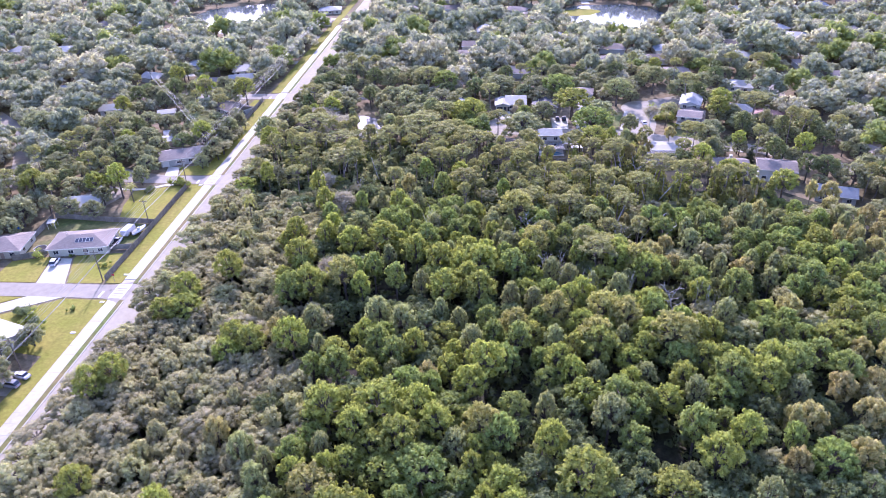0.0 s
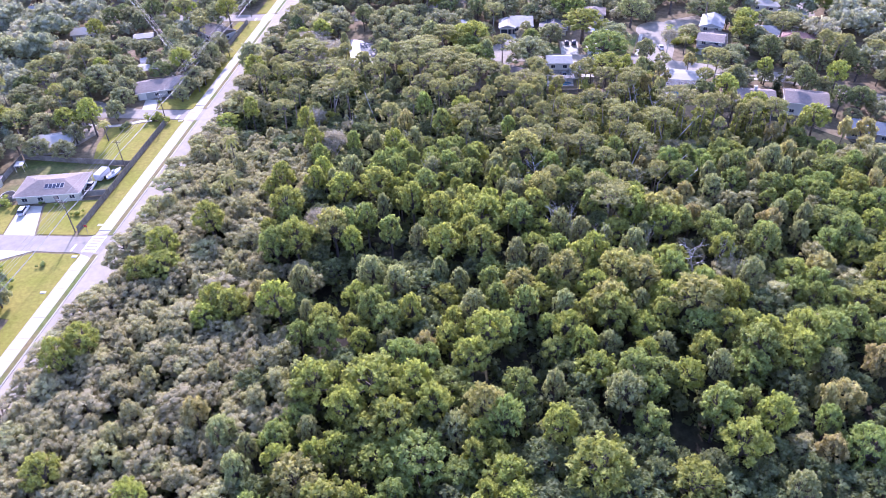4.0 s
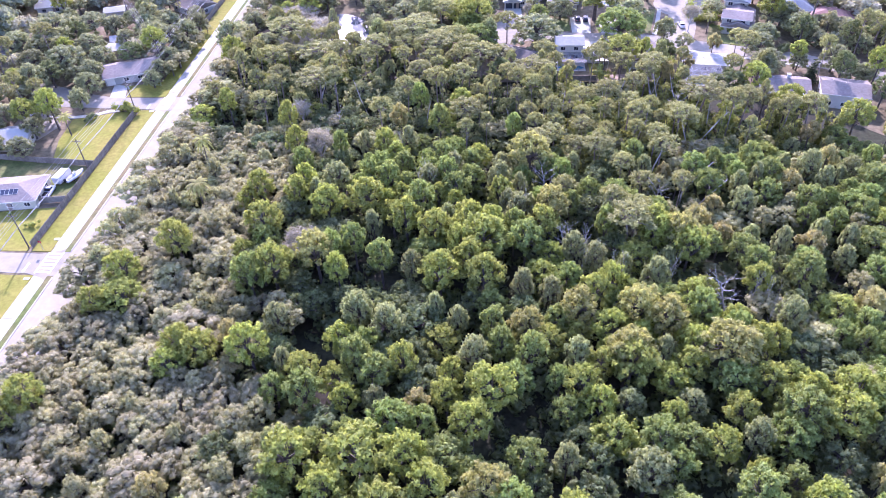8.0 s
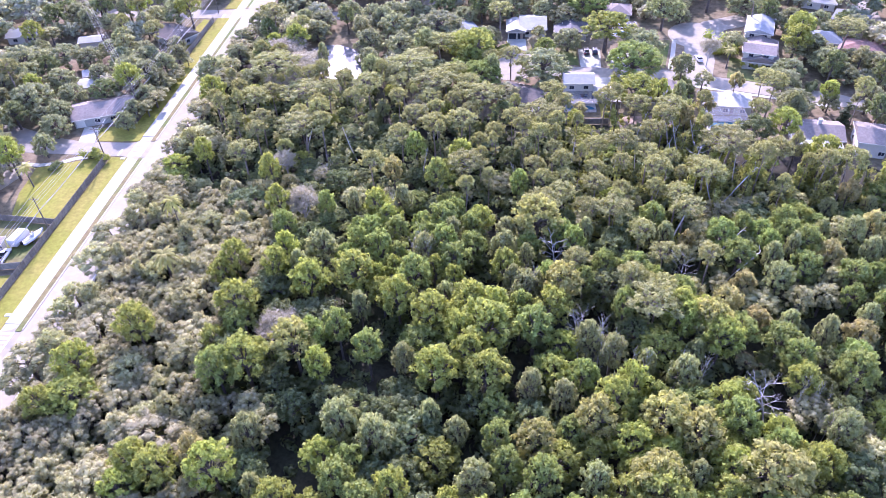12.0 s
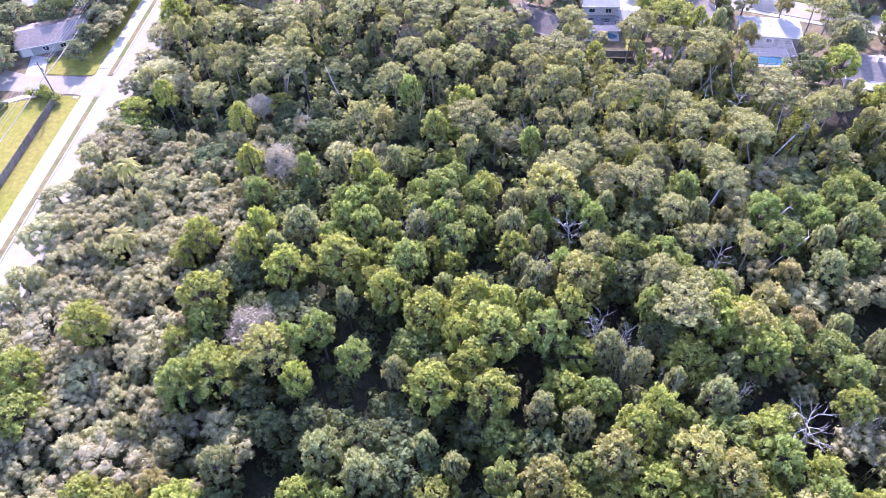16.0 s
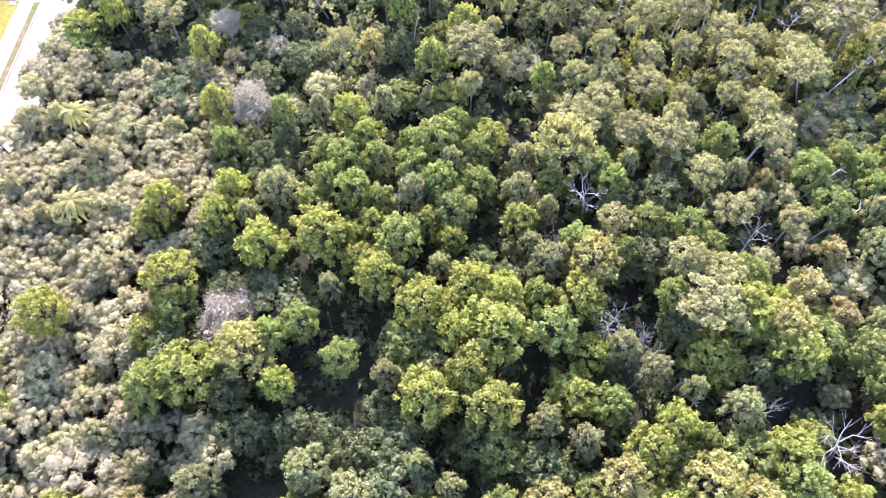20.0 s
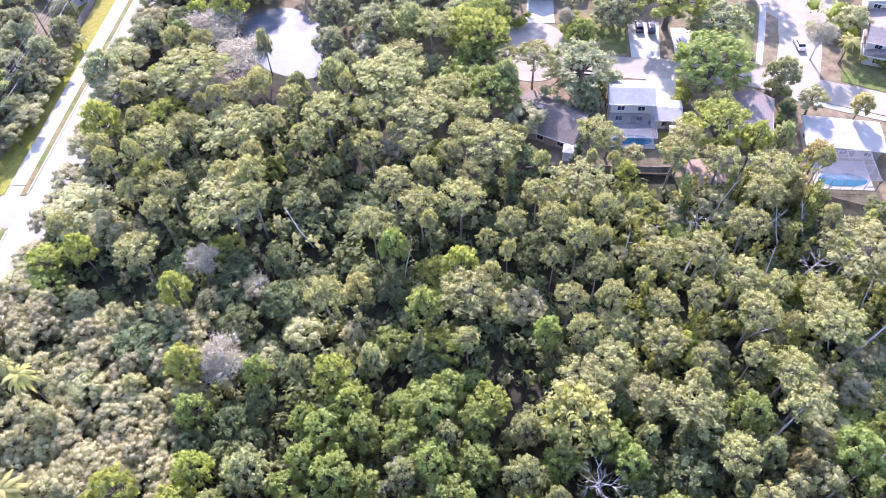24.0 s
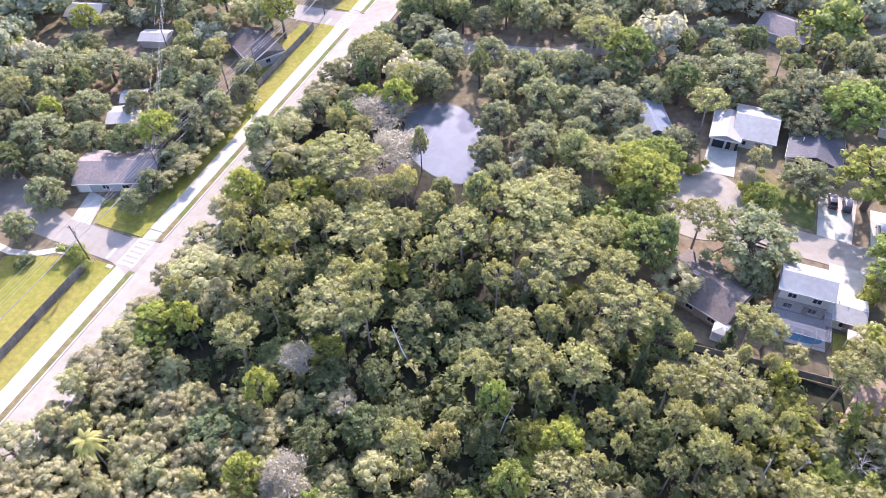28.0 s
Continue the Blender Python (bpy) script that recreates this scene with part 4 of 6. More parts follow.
def fallen_log(a, b, seed):
    """Bleached trunk lying askew on the thicket, with stubs of limbs at its top."""
    rng = np.random.default_rng(seed)
    a, b = Vector(a), Vector(b)
    vs, fs = [], []
    limb(vs, fs, [Vector((a.x, a.y, 0)), a, a.lerp(b, 0.5) + Vector((0, 0, 0.3)), b], [0.2, 0.19, 0.15, 0.08])
    for t in (0.55, 0.68, 0.8, 0.88, 0.95, 1.0):
        p = a.lerp(b, t)
        q = p + (b - a).normalized() * 0.7 + Vector(rng.normal(0, 0.7, 3))
        limb(vs, fs, [p, q], [0.07, 0.02], 4)
    tree("leaning_trunk", None, (np.array([v[:] for v in vs]), np.array(fs)), None, M["dead"], "long bleached dead trunk fallen against the thicket", "dead tree", "leaning trunks")


for k, (a, b) in enumerate((((50.1, 178.9, 4), (57.2, 183.8, 9.5)), ((51.5, 172.4, 4), (59, 176.6, 9.5)), ((43.9, 187, 4), (46.6, 189.4, 10)), ((57, 200, 3), (66, 207, 10)))):
    fallen_log(a, b, 300 + k)
rng = np.random.default_rng(5)
tv, tf = trunk_of(rng, 9.4, 0.2, [], 0.2)
proto("palm", "palm_tree", (palm_crown(3, 9.2, 24, 2.9), (tv, tf)), "palm", "bark", "cabbage palm with arching yellow-green fronds", "palms")
rng = np.random.default_rng(6)
lobes = [((rng.normal(0, 0.12), rng.normal(0, 0.12), z), 0.95 * (1 - z / 13.5), 1.3) for z in np.arange(0.8, 11.5, 0.8)]
proto("cypress", "conifer", (leaf_cloud(rng, lobes, 90, 0.3, 0.9), trunk_of(rng, 8, 0.14, [], 0.05)), "cypress", "bark", "narrow dark columnar conifer", "conifers")
rng = np.random.default_rng(7)
lobes = [((rng.normal(0, 0.35) + z * 0.08, rng.normal(0, 0.35), z), rng.uniform(0.5, 0.9), 1.2) for z in np.arange(0.6, 11, 0.75)]
proto("vine", "vine_covered_trunk", (leaf_cloud(rng, lobes, 80, 0.32, 0.7), trunk_of(rng, 12, 0.16, [(1.5, 0.5, 12.5), (-1.0, 0.8, 12)], 0.6)), "vine", "bark", "leaning trunk wrapped in yellow-green vines", "vine-covered trunks")

RADIUS = {"grand": 5.2, "gold": 3.4, "grey": 3.0, "myrtle": 2.9, "green": 3.6, "deep": 3.3, "pine": 3.4, "oak": 5.5, "ash": 3.2, "lime": 3.4, "silver": 5.0, "tan": 4.0, "snag": 3.0, "palm": 2.9, "cypress": 1, "vine": 1, "stick": 1}
HEIGHT = {"grand": 11, "gold": 10, "grey": 10, "myrtle": 9.5, "green": 10, "deep": 9, "pine": 16, "oak": 11, "ash": 10, "lime": 9.5, "silver": 11, "tan": 11, "snag": 11, "palm": 10, "cypress": 11.5, "vine": 12, "stick": 12.5}
TREES = []
plant_rnd = random.Random(77)


def plant(key, x, y, r=None, h=None):
    """Stand a tree of that kind with crown radius r and height h at x, y."""
    opts = KIND[key]
    k = opts[plant_rnd.randrange(len(opts))]
    r = r or RADIUS[key] * plant_rnd.uniform(0.8, 1.2)
    h = h or HEIGHT[key] * plant_rnd.uniform(0.85, 1.12)
    s, sz = r / RADIUS[key], h / HEIGHT[key]
    m = Matrix.LocRotScale((x, y, 0), Euler((0, 0, plant_rnd.uniform(0, 6.28))), (s, s, sz))
    if not k[1]:
        k[0].matrix_basis = m
        k[1] = True
    else:
        copy_thing(k[0], m)
    TREES.append((x, y, r))


# trees that stand out, kind by kind: x, y, crown radius
SWAMP_GREEN = ((-6.3, 84.3, 5.7), (-31.1, 88, 3), (68.6, 90.1, 4.4), (8.5, 92.8, 3.8), (33.9, 94.1, 3.1), (45.8, 96.6, 3.8), (54.1, 107.7, 3.7), (56.8, 111.3, 5.1), (70.4, 115.6, 3.8), (47.5, 118.5, 3.9), (-19, 120.3, 2.6), (12.5, 122.4, 3.4), (5.5, 129.1, 2.7), (50.2, 129.2, 3.3), (44.6, 134.2, 3.1), (-45, 141.4, 4.5), (66.9, 145.1, 4.1), (-18.3, 147.2, 3.1), (-29.1, 149.9, 2.6), (-24.9, 152.3, 3.1), (12, 153.4, 4.2), (9.6, 158.9, 2.7), (29.6, 160.3, 2.2), (-12, 166.9, 4.2), (-20.1, 175, 3), (-24.6, 177, 2.9), (-6.5, 177.7, 2.8), (-34.5, 190.3, 2.2), (9.7, 199.5, 2.5), (-10, 203.1, 2.6), (-16.4, 215, 2.3))
LIME_A = ((8.9, 82.4, 4), (39.2, 82.4, 3.9), (23.7, 83, 4.3), (-20.1, 86.4, 3.1), (48, 89.2, 3.2), (-10.5, 90.9, 3.5), (17.9, 91.4, 3.4), (-19.8, 93.5, 3.6), (54.6, 95.1, 3.4), (-3.9, 95.2, 3.6), (-26.6, 99, 3.7), (-15.4, 99.5, 4.6), (-8, 99.8, 3.9), (2.4, 106.6, 3.8), (63.1, 110.4, 4.1), (5.4, 113.2, 5.3), (66, 115.2, 4.7), (-10.5, 119.3, 2.9), (30, 120.5, 3.6), (-39.5, 121.7, 3.2), (52.9, 126.4, 2.5), (25.2, 137.8, 2.8), (28.5, 141.3, 3.2), (3.4, 141.7, 3.5), (-5.5, 142.5, 3.4), (-26.6, 142.9, 2.6), (-40.5, 143.6, 3.7), (0.2, 146.7, 3.6), (-63.7, 151, 4), (-2.1, 152.2, 3.3))
LIME_B = ((46, 152.4, 3), (3, 152.9, 4.8), (-7.5, 156.3, 3.2), (40.3, 156.7, 2.7), (-46, 158.1, 3.4), (4.3, 158.2, 3), (15.7, 158.6, 3), (39.3, 158.8, 3.4), (-0.4, 159.7, 3.8), (-14.4, 160.3, 3.1), (-32.8, 164.3, 4.2), (-23.9, 167, 3.9), (-41, 169.3, 2.5), (-50.5, 171.3, 2.5), (-40.1, 174.6, 2.2), (-22.7, 190.3, 2.5), (-46.1, 190.8, 2.4), (-51.7, 204.2, 2.1), (-4.5, 211.4, 2.5), (-70.8, 211.6, 2.4), (-78.4, 242.9, 4.1), (49.5, 243.4, 2.2), (-2.9, 272, 4.6))
LIME = LIME_A + LIME_B
GOLD = ((-25.4, 79.6, 4.6), (5, 94.7, 2.6), (29.8, 122.8, 3), (47.1, 124.2, 3.8), (11.9, 129.9, 3.6), (37.8, 131.2, 3.5), (21.5, 133.1, 3.3), (32.9, 133.7, 3.8), (-32, 147.3, 3.1), (44.7, 155.9, 2.9), (17.9, 164.9, 2.9), (13.6, 185, 3.8))
PALE_A = ((-41.1, 89.1, 2.7), (-0.1, 91.1, 3.4), (29.9, 99.6, 5), (17.6, 101.2, 3.6), (-30, 101.8, 3.2), (48.3, 107.1, 3.3), (-32.2, 118.8, 3), (2.2, 121.5, 4.3), (20.9, 122.5, 3.7), (36.3, 124.2, 3.5), (-14.5, 128.8, 4.6), (-35.9, 128.9, 3.7), (-20.6, 131.8, 5.6), (-5.8, 133.7, 3.2), (61.1, 134.1, 3.9), (16.8, 138.2, 3.4), (11.2, 140.4, 3.3), (37.8, 144, 4.2), (-11.6, 145.5, 3.7), (31.8, 146.6, 2.9), (25.9, 148.7, 3.8), (22, 152.1, 3.6), (-21.6, 158.5, 2.8), (10.6, 164.2, 4.6), (13, 166, 2.8), (8.3, 167.3, 3.5), (-36.4, 170.2, 3.7), (10.9, 174.2, 2.4), (-32.3, 174.9, 5.2), (-10.5, 175.9, 3.8))
PALE_B = ((6.4, 177, 4.8), (-28.2, 191.6, 2.7), (-17.2, 193.3, 3.4), (54.9, 244.6, 3.1), (-34.2, 259, 4.5), (2.1, 260.2, 3.7), (-51.7, 269.7, 2.5), (-19.4, 277.4, 5.3))
PALE = PALE_A + PALE_B
TAN = ((-47.4, 93.2, 2.4), (65.3, 100.6, 3.1), (68.7, 101, 4.9), (78.3, 110.3, 4.5), (-7.2, 111.1, 2.6), (-44.1, 125.6, 3.3), (77.5, 138.6, 4.5), (71.5, 155.1, 4.4), (49.5, 163.3, 4.8), (-21.3, 207, 3.6), (54.7, 233, 2.9), (-50, 258, 3.6))
ASH = ((-68.8, 94.3, 4.2), (-51.9, 96.2, 4.1), (-59.4, 120.6, 3.6), (-54.2, 129.5, 5.8), (58.6, 139.4, 3.3), (-53.2, 151.4, 4.4), (-73.2, 152.1, 5.1), (-36.7, 153, 5.1), (-40.9, 192.2, 3.3), (55.5, 194.8, 3.7), (-21.8, 200.2, 1.9), (-39.9, 208.3, 2.7), (-50.3, 212.6, 3.4), (27.6, 243.1, 2.1), (-61, 256.4, 4.5), (-56.7, 267.2, 5.2), (-66, 278.2, 5.5))
MYRTLE = ((44.1, 167.9, 2.6), (48.9, 180.1, 2.8), (-30, 199.6, 3.4), (-55.9, 202.7, 2.9), (-47.5, 205.5, 2.7), (6.2, 207.8, 3.6), (-69.7, 218.2, 4), (-77, 222, 4.5), (-78.4, 226.2, 5.2), (-81.5, 257.8, 4.4))
DEEP = ((-39.3, 101.5, 3.9), (62, 127.1, 4.3), (-8.4, 130.9, 4.3), (-35.1, 141.6, 3.5), (-30.1, 156.1, 4.5), (31.7, 156.4, 3.7), (0.9, 165.1, 2.4), (-42.1, 165.5, 3.7), (27.2, 168.5, 4.4), (-55.9, 196.3, 4.2), (11.5, 197.4, 2.7), (-41, 201, 2.9), (-35.1, 206, 3.3))
EDGE_OAKS = ((-72.8, 260.4, 5.1), (-82.5, 278.4, 4.8))
PINES_A = ((34.3, 158.2, 4.9), (36.4, 163.3, 3.2), (31.1, 165.2, 3), (20.9, 171.6, 3), (47.6, 172.6, 2.3), (39.2, 174.9, 3.1), (35.2, 181.1, 3.2), (30.1, 187.6, 2.8), (24.8, 189.2, 4.3), (46.3, 190, 2.5), (15.2, 190, 3), (31.2, 191.5, 2.5), (45.2, 194.2, 3.3), (18.7, 194.7, 3.9), (32.8, 195.5, 2.9), (40.5, 196.4, 2.9), (-2.6, 196.8, 2.3), (27.5, 198.7, 3.5), (15.3, 199.6, 2.5), (42.1, 203.7, 3.7), (-2.7, 205.1, 3.1), (34.1, 206.5, 3.5), (53.1, 208.1, 3.2), (45.9, 209.3, 3.5), (18.2, 211.2, 2.7), (41.2, 211.3, 3.6), (-60.5, 211.3, 3.9), (10.9, 213.2, 3), (35.3, 215, 4), (28.9, 215.3, 3.3))
PINES_B = ((-0.2, 216.2, 2.5), (61.5, 216.3, 4.3), (-20.4, 218.2, 4.5), (-59.3, 220.1, 3.2), (3.8, 220.3, 3.5), (43.7, 221.3, 4.5), (-47, 222, 4.2), (-42.1, 222.6, 3.4), (-5.3, 224, 4.4), (-59.2, 225.4, 3.5), (8.3, 226.5, 3.9), (-17.6, 227.9, 4), (47.8, 228.4, 4.4), (15.6, 228.8, 3.7), (-3.3, 231.9, 3.6), (50.4, 234.5, 2.8), (-63.6, 235, 3.1), (-8, 236, 3.4), (42.1, 237.3, 3.9), (-23.4, 237.5, 3.7), (33.5, 237.7, 3.9), (-14.3, 238, 4.1), (-0.1, 238.4, 3.6), (-36.5, 240.2, 4), (-51, 240.7, 4.3), (-5.3, 241, 3.7), (-60.6, 241.8, 3.2), (36.1, 241.8, 3.2), (-70.2, 242.5, 3.1), (19.2, 242.6, 2.4))
PINES_C = ((-44.8, 243.9, 5), (-13.9, 245.4, 4), (-33.4, 246.5, 5), (-4.5, 246.8, 3.8), (-23.4, 248.4, 4.5), (-11.3, 252.7, 4.2), (-7.9, 254.9, 4.2), (-21.6, 256.1, 4.7), (-63.5, 257.7, 4.7), (-19.7, 263.7, 4.9))
PINES = PINES_A + PINES_B + PINES_C
ROADSIDE = ((-85, 121, 3.2), (-84.5, 108, 3.8), (-84.5, 101, 3.6), (-86, 94, 3.8), (-85, 87, 3.4), (-84, 245, 3.4), (-84.5, 222, 2.6))
YARD_OAKS = ((-72, 265, 5), (-60, 297, 5), (-28, 265, 5), (-43, 302, 6), (-32, 297, 6), (-60, 308, 6), (-36, 258, 4), (-43, 261, 3), (-27, 332, 6), (-72, 319, 7), (-86.2, 262, 5), (-86.0, 272, 5.4), (-86.6, 283, 5.6), (-85.6, 293, 4.8), (-39.5, 287, 5), (-41, 296.5, 4.6), (-38.5, 277, 5), (-28, 281, 6), (-20, 289, 6), (-30, 271, 6), (-10, 286, 5), (-14, 267, 5.5), (-5, 259, 5), (-22, 311, 6), (-9, 311, 6), (4, 313, 5), (-35, 313, 6), (20, 315, 5), (12, 329, 6), (-104.6, 243, 3.6), (-104.8, 252, 4.4), (-104.2, 261, 4.2), (-105, 270, 4.6), (-104.6, 280, 4.2), (-82.5, 303, 4), (-76, 283, 4), (-84, 254, 4))
LEFT_OAKS = ((-128.5, 206, 4), (-136, 197, 4.5), (-140, 206, 4), (-126, 266, 4.5), (-134, 276, 5), (-105, 237, 3.6), (-124, 232, 5), (-151, 266, 8), (-122, 276, 6), (-138, 246, 8), (-128, 251, 5), (-108, 263, 5), (-116, 312, 6), (-122, 222, 3), (-80, 233, 3), (-129, 215, 4.5), (-158, 231, 7), (-160, 215, 6), (-162, 260, 7), (-136, 260, 6), (-127, 196, 4), (-148, 190, 5), (-151, 321, 6), (-186, 267, 8), (-112, 273, 5), (-108, 288, 4), (-160, 408, 6), (-209, 424, 7), (-112, 120, 4), (-108, 128, 3.5), (-126, 118, 5), (-140, 130, 6))
COURT_TREES = (("oak", 18.1, 266.4, 6.6), ("green", 18.8, 277.7, 3.4), ("green", 45.7, 268.1, 5.8), ("lime", 39.6, 289.8, 5.6), ("oak", 49.9, 284.4, 5.4), ("oak", 27.3, 290.6, 4.8), ("myrtle", 17.4, 292.5, 2.6), ("ash", 15.5, 285.7, 2.2), ("pine", 4.4, 303.5, 4.5), ("pine", 8.0, 266.0, 4.2), ("green", -4, 268.5, 4.8), ("oak", -9, 290, 5.2), ("green", -2.5, 283.5, 3.6), ("green", -1, 258, 4.4), ("oak", 28, 311, 5.8), ("oak", 20, 258.5, 2.8), ("oak", 0.1, 293.6, 4.6), ("silver", 61.1, 307.0, 7.4), ("oak", 66.5, 322.2, 6.0), ("silver", 80.1, 323.1, 8.8), ("oak", 92.7, 319.4, 6.6), ("green", 35.2, 314.7, 5.2), ("oak", 25.8, 320.3, 5.6), ("oak", 8.4, 320.0, 5.6), ("oak", -1.8, 321.2, 6.4),
               ("green", -16.7, 322.4, 5.8), ("oak", -16.9, 298.4, 6.2), ("silver", 60.0, 265.7, 5.0), ("myrtle", 65.2, 259.9, 2.2), ("silver", 45.8, 255.9, 3.0), ("lime", 43.8, 248.2, 4.2), ("myrtle", 39.2, 250.5, 2.4), ("myrtle", 23.0, 246.2, 2.2), ("ash", 28.0, 243.6, 2.4), ("grey", 6.5, 253.0, 3.8), ("pine", 2.0, 265.5, 4.2), ("lime", 57.0, 243.6, 2.9), ("tan", 62.0, 243.0, 4.2), ("lime", -7.0, 277.5, 4.2), ("silver", -18.8, 279.7, 4.6), ("ash", 71.0, 279.3, 2.4))
SNAGS = ((17.7, 177.8, 3.3, 12), (52, 139, 4, 10.5), (19.6, 155.5, 2.4, 11), (53, 124, 3, 10), (26.3, 151, 1.8, 11.5), (21, 154, 2, 10.5), (-50, 212, 2.2, 9), (-39, 207, 1.6, 9), (42, 170, 2.4, 10), (23, 203, 1.8, 8), (38, 226, 2.2, 8), (54, 217, 2.6, 10), (-3, 199, 1.8, 9))
for x, y, r in SWAMP_GREEN:
    plant("grand" if r > 4.2 else "green", x, y, r * 1.06, 10.5 + r * 0.5)
for x, y, r in LIME:
    plant("lime", x, y, min(r, 4.6) * 1.06, 10.2 + r * 0.5)
for x, y, r in GOLD:
    plant("gold", x, y, r * 1.04, 10.6 + r * 0.5)
for x, y, r in PALE:
    plant("silver", x, y, r * 1.06, 10.5 + r * 0.5)
for x, y, r in DEEP:
    plant("deep", x, y, r * 1.06, (6 if y > 190 else 8) + r * 0.4)
for x, y, r in MYRTLE:
    plant("myrtle", x, y, r, 7 if 190 < y < 215 else 9.5)
for x, y, r in EDGE_OAKS:
    plant("oak", x, y, r, 9)
for x, y, r in ROADSIDE:
    plant("grey", x, y, r, 8)
for x, y, r in ASH:
    plant("grey" if x < -45 and y < 160 or x > 0 or y < 250 and r < 3 else "ash", x, y, r * 0.9, 11 if y < 200 else 9)
for x, y, r in TAN:
    plant("tan", x, y, r * 1.05, 11.5)
for x, y, r in PINES:
    plant("pine", x, y, r * 1.02, 14.6 + plant_rnd.uniform(-0.8, 1.0))


def clear_of(x, y, r, k=0.6):
    return all((px - x) ** 2 + (py - y) ** 2 > ((pr + r) * k) ** 2 for px, py, pr in TREES)


for x, y, r in YARD_OAKS:
    if clear_of(x, y, r):
        plant("oak", x, y, r)
for key, x, y, r in COURT_TREES:
    r *= 1.28 if key in ("oak", "lime", "silver", "green") else 1.0
    key = "grand" if key == "green" and r > 4.2 else key
    if y > 256 or clear_of(x, y, r):
        plant(key, x, y, r, 7.5 + r * 0.45 + (4 if key == "pine" else 0))
for x, y, r in LEFT_OAKS:
    plant("oak", x, y, r, 5 + r)
for k in range(7):
    plant("myrtle", -101.6 + 0.5 * math.sin(k * 2.3), 245 + k * 5.6, 2.5 + 0.4 * math.sin(k * 1.7), 5.5)
for x, y, r, h in SNAGS:
    plant("snag", x, y, r, h)
tips = random.Random(8)
for x, y, n in ((26, 149, 4), (32, 146, 3), (38, 144, 3), (58, 139, 5), (12, 166, 4), (-20, 190, 3), (-10, 176, 4), (22, 152, 4), (60, 134, 3)):
    for k in range(n):
        plant("snag", x + tips.uniform(-3, 3), y + tips.uniform(-3, 3), tips.uniform(0.7, 1.2), tips.uniform(11.2, 12.8))
for x, y in ((-65.3, 170, ), (-69, 186), (49.8, 263.5), (77, 278), (-119, 208)):
    plant("palm", x, y, 2.9 if y < 180 else 2.4, 12 if y < 250 and x > -90 else 6)
for x, y, r, h in ((3.8, 231.5, 1.5, 11.5), (22, 228.5, 0.8, 13), (17, 244, 1, 9)):
    plant("cypress", x, y, r, h)
for x, y in ((38, 222), (42, 213), (50, 205), (57, 211), (48, 233), (60, 222), (64, 205), (55, 196), (30, 218), (68, 216), (27, 210), (33, 205), (44, 226), (52, 222), (58, 230), (46, 199), (62, 213), (36, 232), (54, 212), (66, 226)):
    plant("vine", x, y)
for x, y in ((36, 226), (41, 230), (49, 228), (40, 217), (53, 224), (60, 217), (47, 214), (34, 216), (57, 204), (63, 209), (29, 223), (51, 231), (-48, 222), (-33, 221), (-15, 213), (11, 208), (24, 216), (43, 205), (66, 219), (58, 226)):
    plant("stick", x, y, plant_rnd.uniform(0.8, 1.2), plant_rnd.uniform(10, 14))

# dark openings in the canopy: x, y, radius
GAPS = ((-70.2, 210.3, 3.4), (-38.2, 204.1, 3.7), (-36.1, 210.9, 2.6), (-42.3, 200.5, 3.1), (-29.7, 217.9, 2.9), (-62.3, 205.4, 2.6), (-60.1, 215.3, 2.0), (40.6, 95.6, 6), (31.3, 96.4, 3.9), (40.9, 100, 2.2), (7.7, 107.4, 3.9), (11.5, 110.6, 3.6), (-28.7, 123.2, 4), (-29.6, 128.9, 4.6), (58.3, 133.3, 2.5), (55.1, 137.5, 2.4), (-19.6, 145.1, 5), (47.9, 146.9, 3.2), (9.5, 147.8, 2.7), (74.1, 148, 2.8), (-26.9, 152.4, 3.1), (-22.8, 153.4, 2.6), (-15.1, 153.6, 1.9), (23.5, 157.9, 3.4), (25.2, 160.6, 4.9), (-27.1, 161.6, 3), (68.9, 161.6, 3.2), (1.4, 173.1, 2.2), (13.3, 173.9, 2.5), (-39.6, 189.5, 2.5), (6.9, 191.8, 2.7), (3.9, 196.9, 3.7), (-64.2, 208.3, 3.5), (-30.7, 217.4, 3.1), (49.3, 224, 2))


def in_woods(x, y):
    if x < -82 or y < 45 or x > 150 or ((x + 50) / 11) ** 2 + ((y - 264) / 9) ** 2 < 1:
        return False
    if x < -25:
        return y < 262 + 0.2 * (-x - 25)
    if x < 5:
        return y < 244
    if x < 22:
        return y < 236
    if x < 60:
        return y < 239
    return y < 223 - (x - 60) * 0.43


